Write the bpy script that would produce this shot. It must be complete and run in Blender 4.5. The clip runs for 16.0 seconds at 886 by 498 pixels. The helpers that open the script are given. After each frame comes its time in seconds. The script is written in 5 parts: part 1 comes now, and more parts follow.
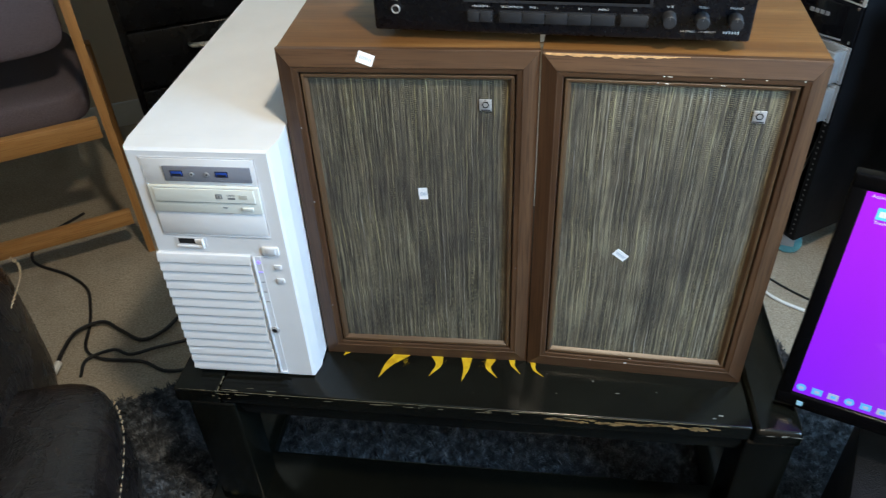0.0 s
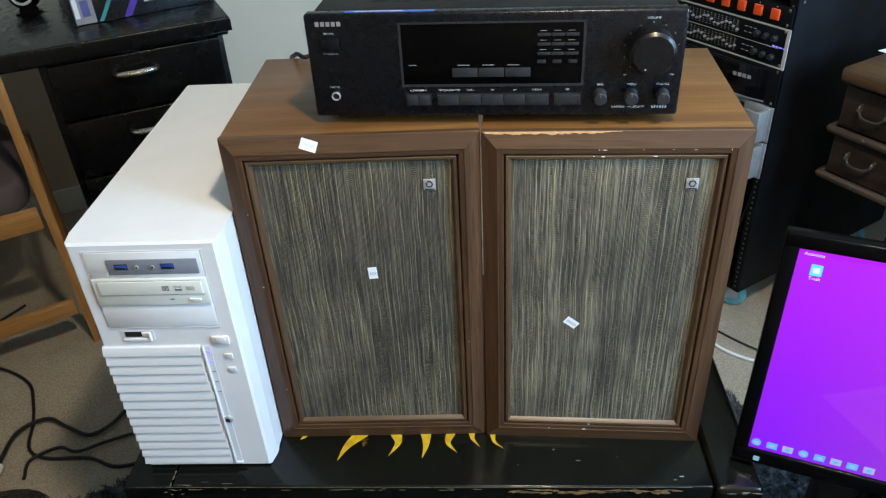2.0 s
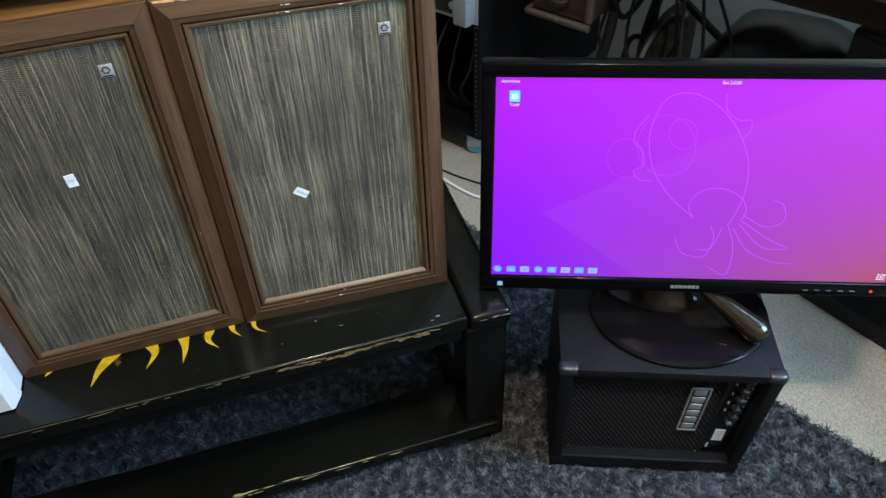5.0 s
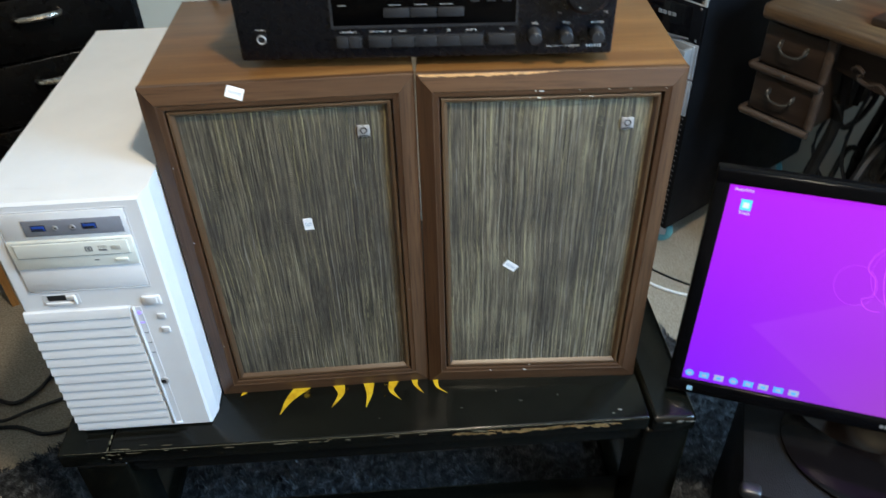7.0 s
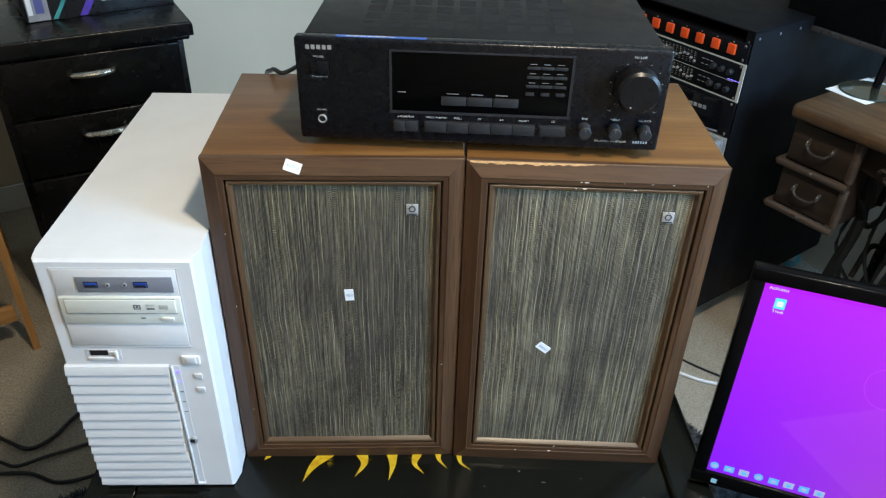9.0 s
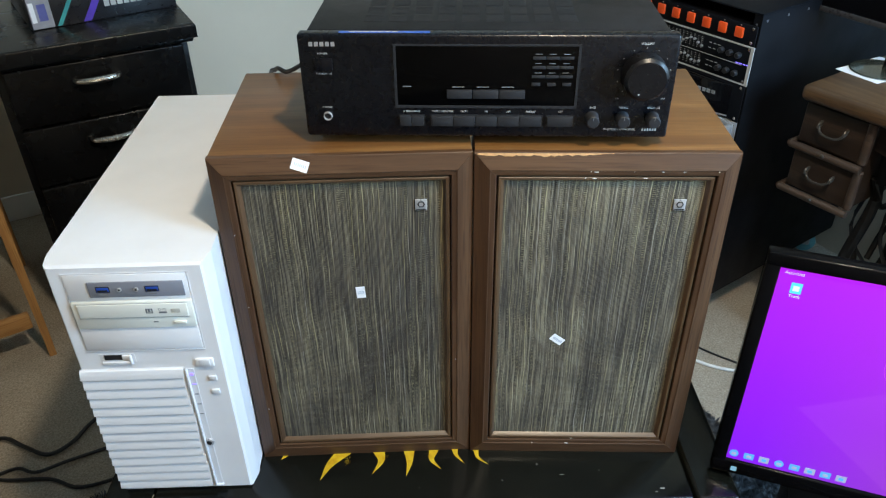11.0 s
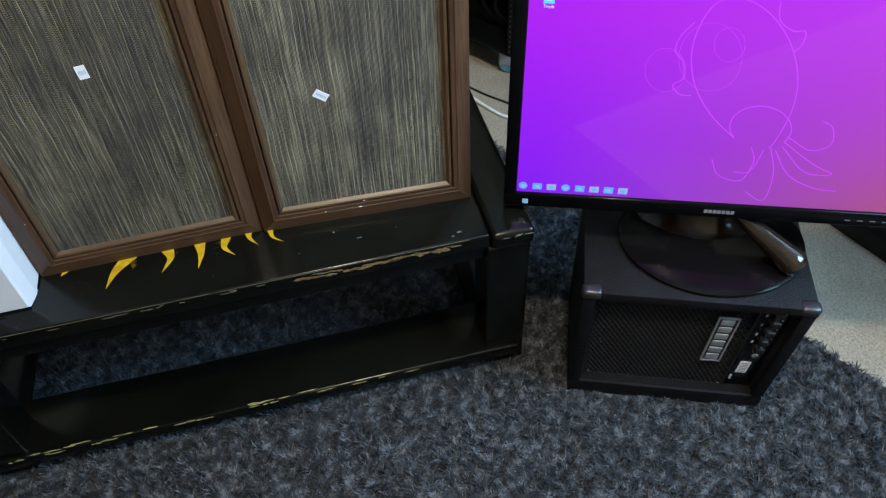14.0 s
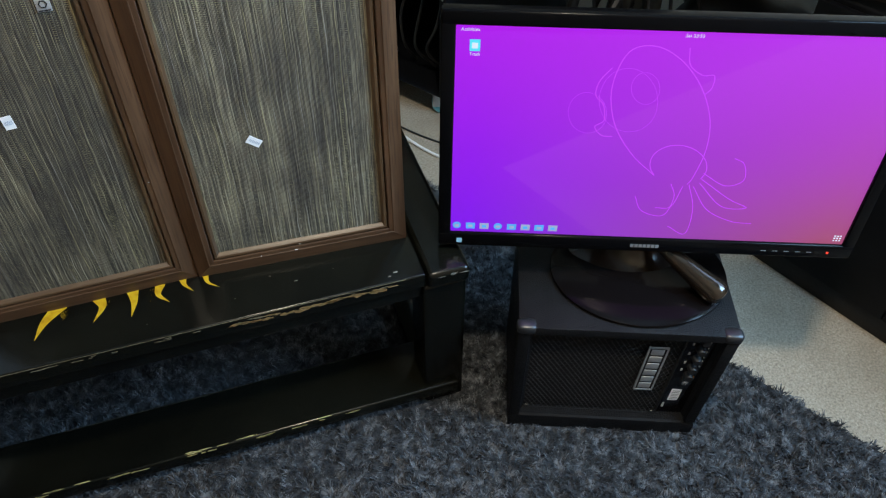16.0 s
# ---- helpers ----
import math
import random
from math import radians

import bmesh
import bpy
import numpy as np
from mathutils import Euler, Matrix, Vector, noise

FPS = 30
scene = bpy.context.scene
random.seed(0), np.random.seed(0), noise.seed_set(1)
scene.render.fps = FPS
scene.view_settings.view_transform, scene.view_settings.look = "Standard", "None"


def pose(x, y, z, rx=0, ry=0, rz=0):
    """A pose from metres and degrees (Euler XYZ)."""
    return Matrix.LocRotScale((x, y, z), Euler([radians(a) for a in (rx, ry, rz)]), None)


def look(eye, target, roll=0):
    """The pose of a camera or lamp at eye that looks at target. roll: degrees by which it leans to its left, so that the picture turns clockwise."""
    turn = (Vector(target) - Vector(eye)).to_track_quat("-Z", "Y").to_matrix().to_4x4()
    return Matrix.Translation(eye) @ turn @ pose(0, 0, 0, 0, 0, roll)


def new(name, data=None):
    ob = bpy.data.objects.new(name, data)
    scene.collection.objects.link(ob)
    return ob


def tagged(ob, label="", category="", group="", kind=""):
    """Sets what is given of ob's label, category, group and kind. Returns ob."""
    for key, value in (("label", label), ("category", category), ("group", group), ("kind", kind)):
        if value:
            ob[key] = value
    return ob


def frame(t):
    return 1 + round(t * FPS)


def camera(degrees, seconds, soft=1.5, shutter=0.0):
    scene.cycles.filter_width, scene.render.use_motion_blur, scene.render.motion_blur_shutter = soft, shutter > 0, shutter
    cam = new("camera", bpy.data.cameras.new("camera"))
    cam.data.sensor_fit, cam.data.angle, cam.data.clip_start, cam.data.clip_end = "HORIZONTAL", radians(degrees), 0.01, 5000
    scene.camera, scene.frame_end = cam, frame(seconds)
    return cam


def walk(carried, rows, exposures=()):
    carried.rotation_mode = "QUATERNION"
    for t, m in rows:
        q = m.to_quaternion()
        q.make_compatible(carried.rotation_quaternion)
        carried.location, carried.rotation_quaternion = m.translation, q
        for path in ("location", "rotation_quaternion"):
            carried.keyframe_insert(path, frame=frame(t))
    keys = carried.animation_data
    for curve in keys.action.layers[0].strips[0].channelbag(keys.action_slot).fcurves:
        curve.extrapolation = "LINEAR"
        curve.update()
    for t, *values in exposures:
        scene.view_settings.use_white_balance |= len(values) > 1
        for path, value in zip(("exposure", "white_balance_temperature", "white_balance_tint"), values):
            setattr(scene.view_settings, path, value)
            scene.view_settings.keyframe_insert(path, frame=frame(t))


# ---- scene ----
cam = camera(60.7, 16.0, soft=1.2, shutter=0.5)
PATH = [
    (0, (0.001, -0.8705, 1.299), (-0.2402, 0.7384, 0.0042), -2.7),
    (0.5, (0.0031, -0.8788, 1.2948), (-0.1674, 0.7488, 0.0114), -1.9),
    (1, (0.0083, -0.8726, 1.3083), (-0.1466, 0.8091, 0.0946), -2.8),
    (1.5, (0.0062, -0.8684, 1.3208), (-0.1435, 0.8528, 0.1622), -3.3),
    (2, (0.0062, -0.8642, 1.3177), (-0.1113, 0.858, 0.1581), -3.2),
    (2.5, (0.0125, -0.8601, 1.3177), (-0.0655, 0.8601, 0.1518), -3.1),
    (3, (0.0229, -0.858, 1.3177), (0.0104, 0.8622, 0.1487), -2.8),
    (3.5, (0.0343, -0.8622, 1.3125), (0.0728, 0.8466, 0.1269), -3.1),
    (4, (0.0478, -0.8694, 1.3031), (0.1716, 0.7987, 0.0676), -3.1),
    (4.2, (0.0572, -0.8746, 1.2948), (0.2506, 0.7498, 0.0104), -2.5),
    (5.2, (0.0915, -0.8819, 1.2771), (0.52, 0.598, -0.1664), -2.6),
    (6.3, (0.0718, -0.8788, 1.2927), (0.3349, 0.6958, -0.0406), -3.3),
    (6.5, (0.0426, -0.8653, 1.2969), (0.2163, 0.7228, -0.0343), -3.1),
    (7, (-0.0073, -0.8507, 1.3114), (0.0655, 0.781, 0.0239), -1.6),
    (7.5, (-0.0322, -0.8528, 1.3312), (0.0322, 0.8362, 0.1186), 0.1),
    (8, (-0.0406, -0.858, 1.3385), (0.0239, 0.8559, 0.1622), 1.0),
    (8.5, (-0.0499, -0.8549, 1.3416), (0.0114, 0.8632, 0.1706), 1.5),
    (9, (-0.0541, -0.8538, 1.3437), (0.0073, 0.8778, 0.1924), 1.7),
    (9.2, (-0.0582, -0.8497, 1.3458), (-0.0021, 0.8819, 0.1945), 1.8),
    (11.5, (-0.052, -0.8486, 1.3395), (-0.0208, 0.8736, 0.1737), -1.0),
    (12, (-0.0458, -0.8518, 1.3374), (0.0073, 0.8705, 0.1726), -0.5),
    (12.5, (-0.0187, -0.8601, 1.3177), (0.0978, 0.8226, 0.0988), 0.2),
    (13, (0.0218, -0.8622, 1.2667), (0.2465, 0.6323, -0.1612), 0.1),
    (13.5, (0.0926, -0.8736, 1.2397), (0.3713, 0.5169, -0.2818), -1.4),
    (14, (0.1009, -0.8746, 1.2293), (0.3952, 0.4867, -0.3141), -2.7),
    (14.5, (0.1019, -0.8798, 1.2272), (0.4493, 0.4555, -0.3297), -1.7),
    (15, (0.1102, -0.8809, 1.2272), (0.4878, 0.4462, -0.3297), -1.3),
    (15.5, (0.1113, -0.8798, 1.2438), (0.5595, 0.5013, -0.2454), -0.1),
    (16, (0.1071, -0.8871, 1.247), (0.5762, 0.5002, -0.2298), 0.4),
]
walk_rows = [(t, look(eye, target, roll)) for t, eye, target, roll in PATH]
walk(cam, walk_rows, exposures=[(0.0, 0.08), (12.5, 0.12), (13.3, -0.08), (14.0, -0.04), (14.6, 0.05), (15.05, 0.13), (15.5, -0.08), (16.0, -0.14)])

# ---- world and light ----
world = bpy.data.worlds.new("world")
scene.world = world
world.use_nodes = True
wt = world.node_tree
sky = wt.nodes.new("ShaderNodeTexSky")
sky.sky_type, sky.sun_disc = "NISHITA", False
sky.sun_elevation, sky.sun_rotation = radians(40), radians(150)
wt.nodes["Background"].inputs[1].default_value = 0.10
wt.links.new(sky.outputs[0], wt.nodes["Background"].inputs[0])

TURN = 28.0                       # the room and the furniture along its walls stand at this angle
ROOM = pose(0, 0, 0, 0, 0, TURN)


def lamp(name, kind, energy, color, m, size=0.1, size_y=None):
    data = bpy.data.lights.new(name, kind)
    data.energy, data.color = energy, color
    if kind == "AREA":
        data.shape, data.size = ("RECTANGLE", size) if size_y else ("DISK", size)
        if size_y:
            data.size_y = size_y
    ob = new(name, data)
    ob.matrix_world = m
    return ob


LAMP_AT = (0.34, -0.68, 2.33)
lamp("ceiling_bulb", "AREA", 32.0, (1.0, 0.86, 0.65), look(LAMP_AT, (0.34, -0.68, 0)), 0.16)
WINDOW_A, WINDOW_B, WINDOW_Z = 1.05, -1.58, 1.45      # the middle of the window, and half its width and height
WINDOW_W, WINDOW_H = 0.45, 0.45
lamp("window_daylight", "AREA", 84.0, (0.385, 0.675, 1.0),
     ROOM @ look((WINDOW_A, WINDOW_B + 0.02, WINDOW_Z), (WINDOW_A - 0.6, 0, WINDOW_Z - 0.4)), 2 * WINDOW_W, 2 * WINDOW_H)

# ---- mesh helpers ----


def box(lo, hi, bev=0.0, seg=2):
    bm = bmesh.new()
    bmesh.ops.create_cube(bm, size=1.0)
    for v in bm.verts:
        v.co = Vector([lo[i] + (v.co[i] + 0.5) * (hi[i] - lo[i]) for i in range(3)])
    if bev > 0:
        bmesh.ops.bevel(bm, geom=bm.edges[:], offset=bev, segments=seg, affect="EDGES", profile=0.5)
    return bm


def moved(bm, m):
    bm.transform(m)
    return bm


def merge(*bms):
    out = bmesh.new()
    for b in bms:
        tmp = bpy.data.meshes.new("tmp")
        b.to_mesh(tmp)
        out.from_mesh(tmp)
        bpy.data.meshes.remove(tmp)
        b.free()
    return out


def lathe(profile, n=24):
    """Turns (radius, z) pairs about z."""
    bm = bmesh.new()
    rings = []
    for r, z in profile:
        if r < 1e-6:
            rings.append([bm.verts.new((0, 0, z))])
        else:
            rings.append([bm.verts.new((r * math.cos(2 * math.pi * i / n), r * math.sin(2 * math.pi * i / n), z)) for i in range(n)])
    for a, b in zip(rings, rings[1:]):
        for i in range(n):
            j = (i + 1) % n
            if len(a) == 1 and len(b) == 1:
                continue
            if len(a) == 1:
                bm.faces.new((a[0], b[j], b[i]))
            elif len(b) == 1:
                bm.faces.new((a[i], a[j], b[0]))
            else:
                bm.faces.new((a[i], a[j], b[j], b[i]))
    bmesh.ops.recalc_face_normals(bm, faces=bm.faces[:])
    return bm


def rod(r, h, n=20, bev=0.0):
    """A cylinder along z from 0 to h, with rounded rims."""
    if bev > 0:
        return lathe([(0, 0), (r - bev, 0), (r, bev), (r, h - bev), (r - bev, h), (0, h)], n)
    return lathe([(0, 0), (r, 0), (r, h), (0, h)], n)


def smooth_line(pts, per=6):
    pts = [Vector(p) for p in pts]
    ext = [2 * pts[0] - pts[1]] + pts + [2 * pts[-1] - pts[-2]]
    out = []
    for i in range(1, len(ext) - 2):
        p0, p1, p2, p3 = ext[i - 1:i + 3]
        for k in range(per):
            t = k / per
            out.append(0.5 * ((2 * p1) + (p2 - p0) * t + (2 * p0 - 5 * p1 + 4 * p2 - p3) * t * t + (3 * p1 - p0 - 3 * p2 + p3) * t ** 3))
    out.append(pts[-1])
    return out


def tube(pts, r, n=8, per=6, taper=None):
    line = smooth_line(pts, per) if per > 1 else [Vector(p) for p in pts]
    bm = bmesh.new()
    rings = []
    up = Vector((0, 0, 1))
    for i, p in enumerate(line):
        d = (line[min(i + 1, len(line) - 1)] - line[max(i - 1, 0)]).normalized()
        s = d.cross(up)
        if s.length < 1e-3:
            s = d.cross(Vector((1, 0, 0)))
        s.normalize()
        w = s.cross(d)
        rr = r if taper is None else r * taper(i / (len(line) - 1))
        rings.append([bm.verts.new(p + rr * (math.cos(a) * s + math.sin(a) * w)) for a in [2 * math.pi * k / n for k in range(n)]])
    for a, b in zip(rings, rings[1:]):
        for i in range(n):
            bm.faces.new((a[i], a[(i + 1) % n], b[(i + 1) % n], b[i]))
    bm.faces.new(rings[0][::-1])
    bm.faces.new(rings[-1])
    bmesh.ops.recalc_face_normals(bm, faces=bm.faces[:])
    return bm


def slab(poly, z0, z1, bev=0.0, seg=2):
    """An outline in x and y, extruded from z0 to z1."""
    bm = bmesh.new()
    lo = [bm.verts.new((x, y, z0)) for x, y in poly]
    hi = [bm.verts.new((x, y, z1)) for x, y in poly]
    n = len(poly)
    bm.faces.new(lo[::-1])
    top = bm.faces.new(hi)
    for i in range(n):
        bm.faces.new((lo[i], lo[(i + 1) % n], hi[(i + 1) % n], hi[i]))
    bmesh.ops.recalc_face_normals(bm, faces=bm.faces[:])
    if bev > 0:
        bmesh.ops.bevel(bm, geom=list(top.edges), offset=bev, segments=seg, affect="EDGES", profile=0.5)
    return bm


def puff(lo, hi, e=0.45, nu=28, nv=18):
    """A cushion: a superellipsoid that fills the box."""
    c = [(lo[i] + hi[i]) / 2 for i in range(3)]
    h = [(hi[i] - lo[i]) / 2 for i in range(3)]
    sg = lambda v, p: math.copysign(abs(v) ** p, v)
    bm = bmesh.new()
    rows = []
    for j in range(nv + 1):
        f = -math.pi / 2 + math.pi * j / nv
        rows.append([bm.verts.new((c[0] + h[0] * sg(math.cos(f), e) * sg(math.cos(q), e),
                                   c[1] + h[1] * sg(math.cos(f), e) * sg(math.sin(q), e),
                                   c[2] + h[2] * sg(math.sin(f), e))) for q in [2 * math.pi * i / nu for i in range(nu)]])
    for a, b in zip(rows, rows[1:]):
        for i in range(nu):
            bm.faces.new((a[i], a[(i + 1) % nu], b[(i + 1) % nu], b[i]))
    bmesh.ops.remove_doubles(bm, verts=bm.verts[:], dist=1e-5)
    bmesh.ops.recalc_face_normals(bm, faces=bm.faces[:])
    return bm


def mesh_object(name, bm, material, smooth=None):
    me = bpy.data.meshes.new(name)
    bm.to_mesh(me)
    bm.free()
    me.materials.append(material)
    me.polygons.foreach_set("use_smooth", [True] * len(me.polygons))
    me.set_sharp_from_angle(angle=radians(smooth if smooth else 35))
    return new(name, me)


SMALL = ("print_bar", "paint_speckle", "scratch_and_glint", "scratches", "paint_chips", "worn_edge", "yellow_edge_wear", "scuffs", "chipped_edge", "scale_dots", "rail_holes", "rack_screw", "cone_rivets", "stitching", "vent_slots", "screw", "disc_mark", "button_mark", "status_light", "maker_mark", "model_mark")


def part(name, bm, material, parent, label="", at=None, smooth=None):
    ob = mesh_object(name, bm, material, smooth)
    ob.parent = parent
    if at is not None:
        ob.matrix_basis = at
    return tagged(ob, label, kind="stuff" if name in SMALL else "")


def thing(name, label, category, at=None, group="", kind=""):
    ob = new(name)
    ob.empty_display_size = 0.05
    if at is not None:
        ob.matrix_basis = at
    return tagged(ob, label, category, group, kind)


def single(name, bm, material, label, category, at=None, kind="", group="", smooth=None):
    ob = mesh_object(name, bm, material, smooth)
    if at is not None:
        ob.matrix_basis = at
    return tagged(ob, label, category, group, kind)


FRONT = pose(0, 0, 0, 90, 0, 0)       # lays x, y drawings upright, facing -y


def words(text, size, material, parent, x, y, z, turn=None, name="lettering", align="CENTER"):
    cu = bpy.data.curves.new(name, "FONT")
    cu.body, cu.size, cu.align_x, cu.align_y, cu.extrude = text, size, align, "CENTER", 0.0001
    cu.materials.append(material)
    ob = new(name, cu)
    ob.parent = parent
    ob.matrix_basis = Matrix.Translation((x, y, z)) @ (turn if turn is not None else FRONT)
    return ob


# ---- materials ----


class Graph:
    def __init__(self, name):
        self.m = bpy.data.materials.new(name)
        self.m.use_nodes = True
        self.t = self.m.node_tree
        self.b = self.t.nodes["Principled BSDF"]

    def add(self, kind, **values):
        n = self.t.nodes.new("ShaderNode" + kind)
        for k, v in values.items():
            n.inputs[k.replace("_", " ")].default_value = v
        return n

    def link(self, a, b):
        self.t.links.new(a, b)

    def coords(self, scale=(1, 1, 1), rot=(0, 0, 0), kind="Object"):
        c = self.add("TexCoord")
        m = self.add("Mapping", Scale=scale, Rotation=rot)
        self.link(c.outputs[kind], m.inputs[0])
        return m.outputs[0]

    def noise(self, vec, scale, detail=4.0, rough=0.55, distortion=0.0):
        n = self.add("TexNoise", Scale=scale, Detail=detail, Roughness=rough, Distortion=distortion)
        self.link(vec, n.inputs["Vector"])
        return n.outputs["Fac"]

    def ramp(self, fac, stops):
        r = self.t.nodes.new("ShaderNodeValToRGB")
        e = r.color_ramp.elements
        while len(e) < len(stops):
            e.new(0.5)
        for k, (p, c) in zip(e, stops):
            k.position, k.color = p, (*c, 1) if len(c) == 3 else c
        self.link(fac, r.inputs[0])
        return r.outputs[0]

    def mix(self, fac, a, b, mode="MIX"):
        n = self.t.nodes.new("ShaderNodeMix")
        n.data_type, n.blend_type = "RGBA", mode
        for sock, v in ((n.inputs[0], fac), (n.inputs[6], a), (n.inputs[7], b)):
            if isinstance(v, (int, float)):
                sock.default_value = v
            elif isinstance(v, tuple):
                sock.default_value = (*v, 1)
            else:
                self.link(v, sock)
        return n.outputs[2]

    def math(self, op, a, b=0.0):
        n = self.t.nodes.new("ShaderNodeMath")
        n.operation = op
        for sock, v in ((n.inputs[0], a), (n.inputs[1], b)):
            if isinstance(v, (int, float)):
                sock.default_value = v
            else:
                self.link(v, sock)
        return n.outputs[0]

    def bump(self, height, strength, distance=0.001):
        n = self.add("Bump", Strength=strength, Distance=distance)
        self.link(height, n.inputs["Height"])
        self.link(n.outputs[0], self.b.inputs["Normal"])

    def set(self, **values):
        for k, v in values.items():
            sock = self.b.inputs[k.replace("_", " ")]
            if isinstance(v, (int, float)):
                sock.default_value = v
            elif isinstance(v, tuple):
                sock.default_value = (*v, 1)
            else:
                self.link(v, sock)
        return self


def plain(name, c, rough=0.5, metal=0.0, vary=0.18, scale=30.0, bump=0.0, bump_scale=400.0, coat=0.0, spec=0.5):
    """A painted, plastic or metal surface with soft blotches, fine grain and uneven gloss."""
    g = Graph(name)
    v = g.coords()
    blot = g.noise(v, scale, 5)
    lo, hi = tuple(x * (1 - vary) for x in c), tuple(min(1, x * (1 + vary)) for x in c)
    g.set(Base_Color=g.ramp(blot, [(0.3, lo), (0.7, hi)]), Metallic=metal, Coat_Weight=coat, Specular_IOR_Level=spec)
    g.set(Roughness=g.math("ADD", g.math("MULTIPLY", g.noise(v, scale * 3.1, 3), 0.22), rough - 0.11))
    if bump:
        g.bump(g.noise(v, bump_scale, 3), bump)
    return g.m


def wood(name, dark, mid, light, axis, rough=0.4, grain=1.0, coat=0.0, spec=0.5):
    """Straight grain along one axis, with pores, broad figure and rubbed gloss."""
    g = Graph(name)
    s = [26.0 * grain] * 3
    s[axis] = 1.6 * grain
    v = g.coords(tuple(s))
    figure = g.noise(v, 1.0, 6, 0.6, 1.2)
    s2 = [420.0] * 3
    s2[axis] = 14.0
    pores = g.noise(g.coords(tuple(s2)), 1.0, 2)
    c = g.ramp(figure, [(0.28, dark), (0.5, mid), (0.75, light)])
    c = g.mix(g.ramp(pores, [(0.34, (0.7, 0.7, 0.7)), (0.5, (0, 0, 0))]), c, dark)
    blot = g.noise(g.coords(), 5.0, 3)
    c = g.mix(g.math("MULTIPLY", blot, 0.35), c, mid)
    g.set(Base_Color=c, Roughness=g.math("ADD", g.math("MULTIPLY", blot, 0.3), rough - 0.15), Coat_Weight=coat, Specular_IOR_Level=spec)
    g.bump(pores, 0.12, 0.0005)
    return g.m


def glow(name, c, strength):
    g = Graph(name)
    g.set(Base_Color=tuple(x * 0.2 for x in c), Emission_Color=c, Emission_Strength=strength, Roughness=0.3)
    return g.m


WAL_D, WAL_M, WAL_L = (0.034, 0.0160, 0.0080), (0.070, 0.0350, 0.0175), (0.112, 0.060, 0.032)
walnut = [wood("walnut_along_" + "xyz"[k], WAL_D, WAL_M, WAL_L, k, 0.40, 1.0, 0.0, 0.3) for k in range(3)]
# Speaker tops: brighter copy of the walnut, with the lamp's warm light in it.
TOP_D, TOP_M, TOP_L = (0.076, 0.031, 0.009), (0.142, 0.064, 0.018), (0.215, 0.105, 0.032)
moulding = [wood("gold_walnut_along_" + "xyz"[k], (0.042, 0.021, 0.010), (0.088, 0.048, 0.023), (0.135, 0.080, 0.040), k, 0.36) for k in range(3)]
lit_walnut_top = wood("lit_walnut_top", TOP_D, TOP_M, TOP_L, 0, 0.36)
oak = [wood("oak_along_" + "xyz"[k], (0.26, 0.12, 0.04), (0.42, 0.215, 0.075), (0.53, 0.30, 0.12), k, 0.4) for k in range(3)]
old_wood = [wood("old_wood_along_" + "xyz"[k], (0.014, 0.0085, 0.006), (0.031, 0.0195, 0.013), (0.060, 0.039, 0.026), k, 0.42) for k in range(3)]
raw_wood = plain("bare_chipped_wood", (0.20, 0.12, 0.045), 0.7, 0, 0.5, 160)
white_chip = plain("white_scuffs", (0.75, 0.74, 0.72), 0.6, 0, 0.1, 90)
case_white = plain("case_white", (0.72, 0.725, 0.75), 0.42, 0, 0.03, 14, 0.05, 900)
# Darker copy of the case white, with the shade of recesses in its colour.
case_shade = plain("case_shaded_white", (0.62, 0.625, 0.65), 0.5, 0, 0.04, 20)
drive_cream = plain("drive_cream", (0.70, 0.71, 0.66), 0.42, 0, 0.03, 20)
case_grey = plain("port_panel_grey", (0.20, 0.21, 0.25), 0.45, 0, 0.06, 40)
mark_grey = plain("printed_grey", (0.16, 0.17, 0.18), 0.5, 0, 0.1, 60)
port_blue = plain("port_blue", (0.015, 0.06, 0.32), 0.4, 0, 0.1, 60)
hole_black = plain("dark_opening", (0.008, 0.008, 0.009), 0.6, 0, 0.1, 60)
chrome = plain("chrome", (0.75, 0.75, 0.76), 0.16, 1.0, 0.06, 40)
badge_silver = plain("badge_silver", (0.50, 0.50, 0.51), 0.3, 0.5, 0.08, 60)
display_black = plain("display_black", (0.0012, 0.0012, 0.0014), 0.16, 0, 0.2, 20, spec=0.10)
faint_print = plain("faint_print", (0.42, 0.48, 0.58), 0.6, 0, 0.1, 60)
nickel = plain("brushed_nickel", (0.62, 0.60, 0.57), 0.28, 1.0, 0.08, 90)
silver = plain("silver_paint", (0.45, 0.45, 0.46), 0.38, 0.6, 0.1, 30)
deck_black = plain("receiver_black", (0.0028, 0.0033, 0.0052), 0.28, 0.0, 0.2, 40, 0.02, 700, spec=0.32)
deck_top = plain("receiver_cover_black", (0.010, 0.010, 0.011), 0.42, 0.0, 0.35, 12, 0.12, 1200, spec=0.20)
knob_black = plain("knob_black", (0.005, 0.005, 0.006), 0.3, 0.0, 0.15, 60, spec=0.3)
key_black = plain("button_grey_black", (0.018, 0.019, 0.022), 0.42, 0.0, 0.12, 60, spec=0.4)
bezel_black = plain("bezel_black", (0.003, 0.003, 0.0036), 0.16, 0, 0.2, 15, spec=0.08)
gloss_black = plain("gloss_black", (0.004, 0.004, 0.005), 0.08, 0, 0.2, 15, spec=0.4)
print_white = plain("printed_white", (0.46, 0.46, 0.45), 0.5, 0, 0.05, 60)
strip_blue = plain("sticker_blue", (0.03, 0.10, 0.42), 0.35, 0, 0.1, 60)
rubber = plain("black_rubber", (0.008, 0.008, 0.009), 0.55, 0, 0.25, 60, spec=0.35)
cable_black = plain("cable_black", (0.011, 0.011, 0.012), 0.42, 0, 0.2, 40)
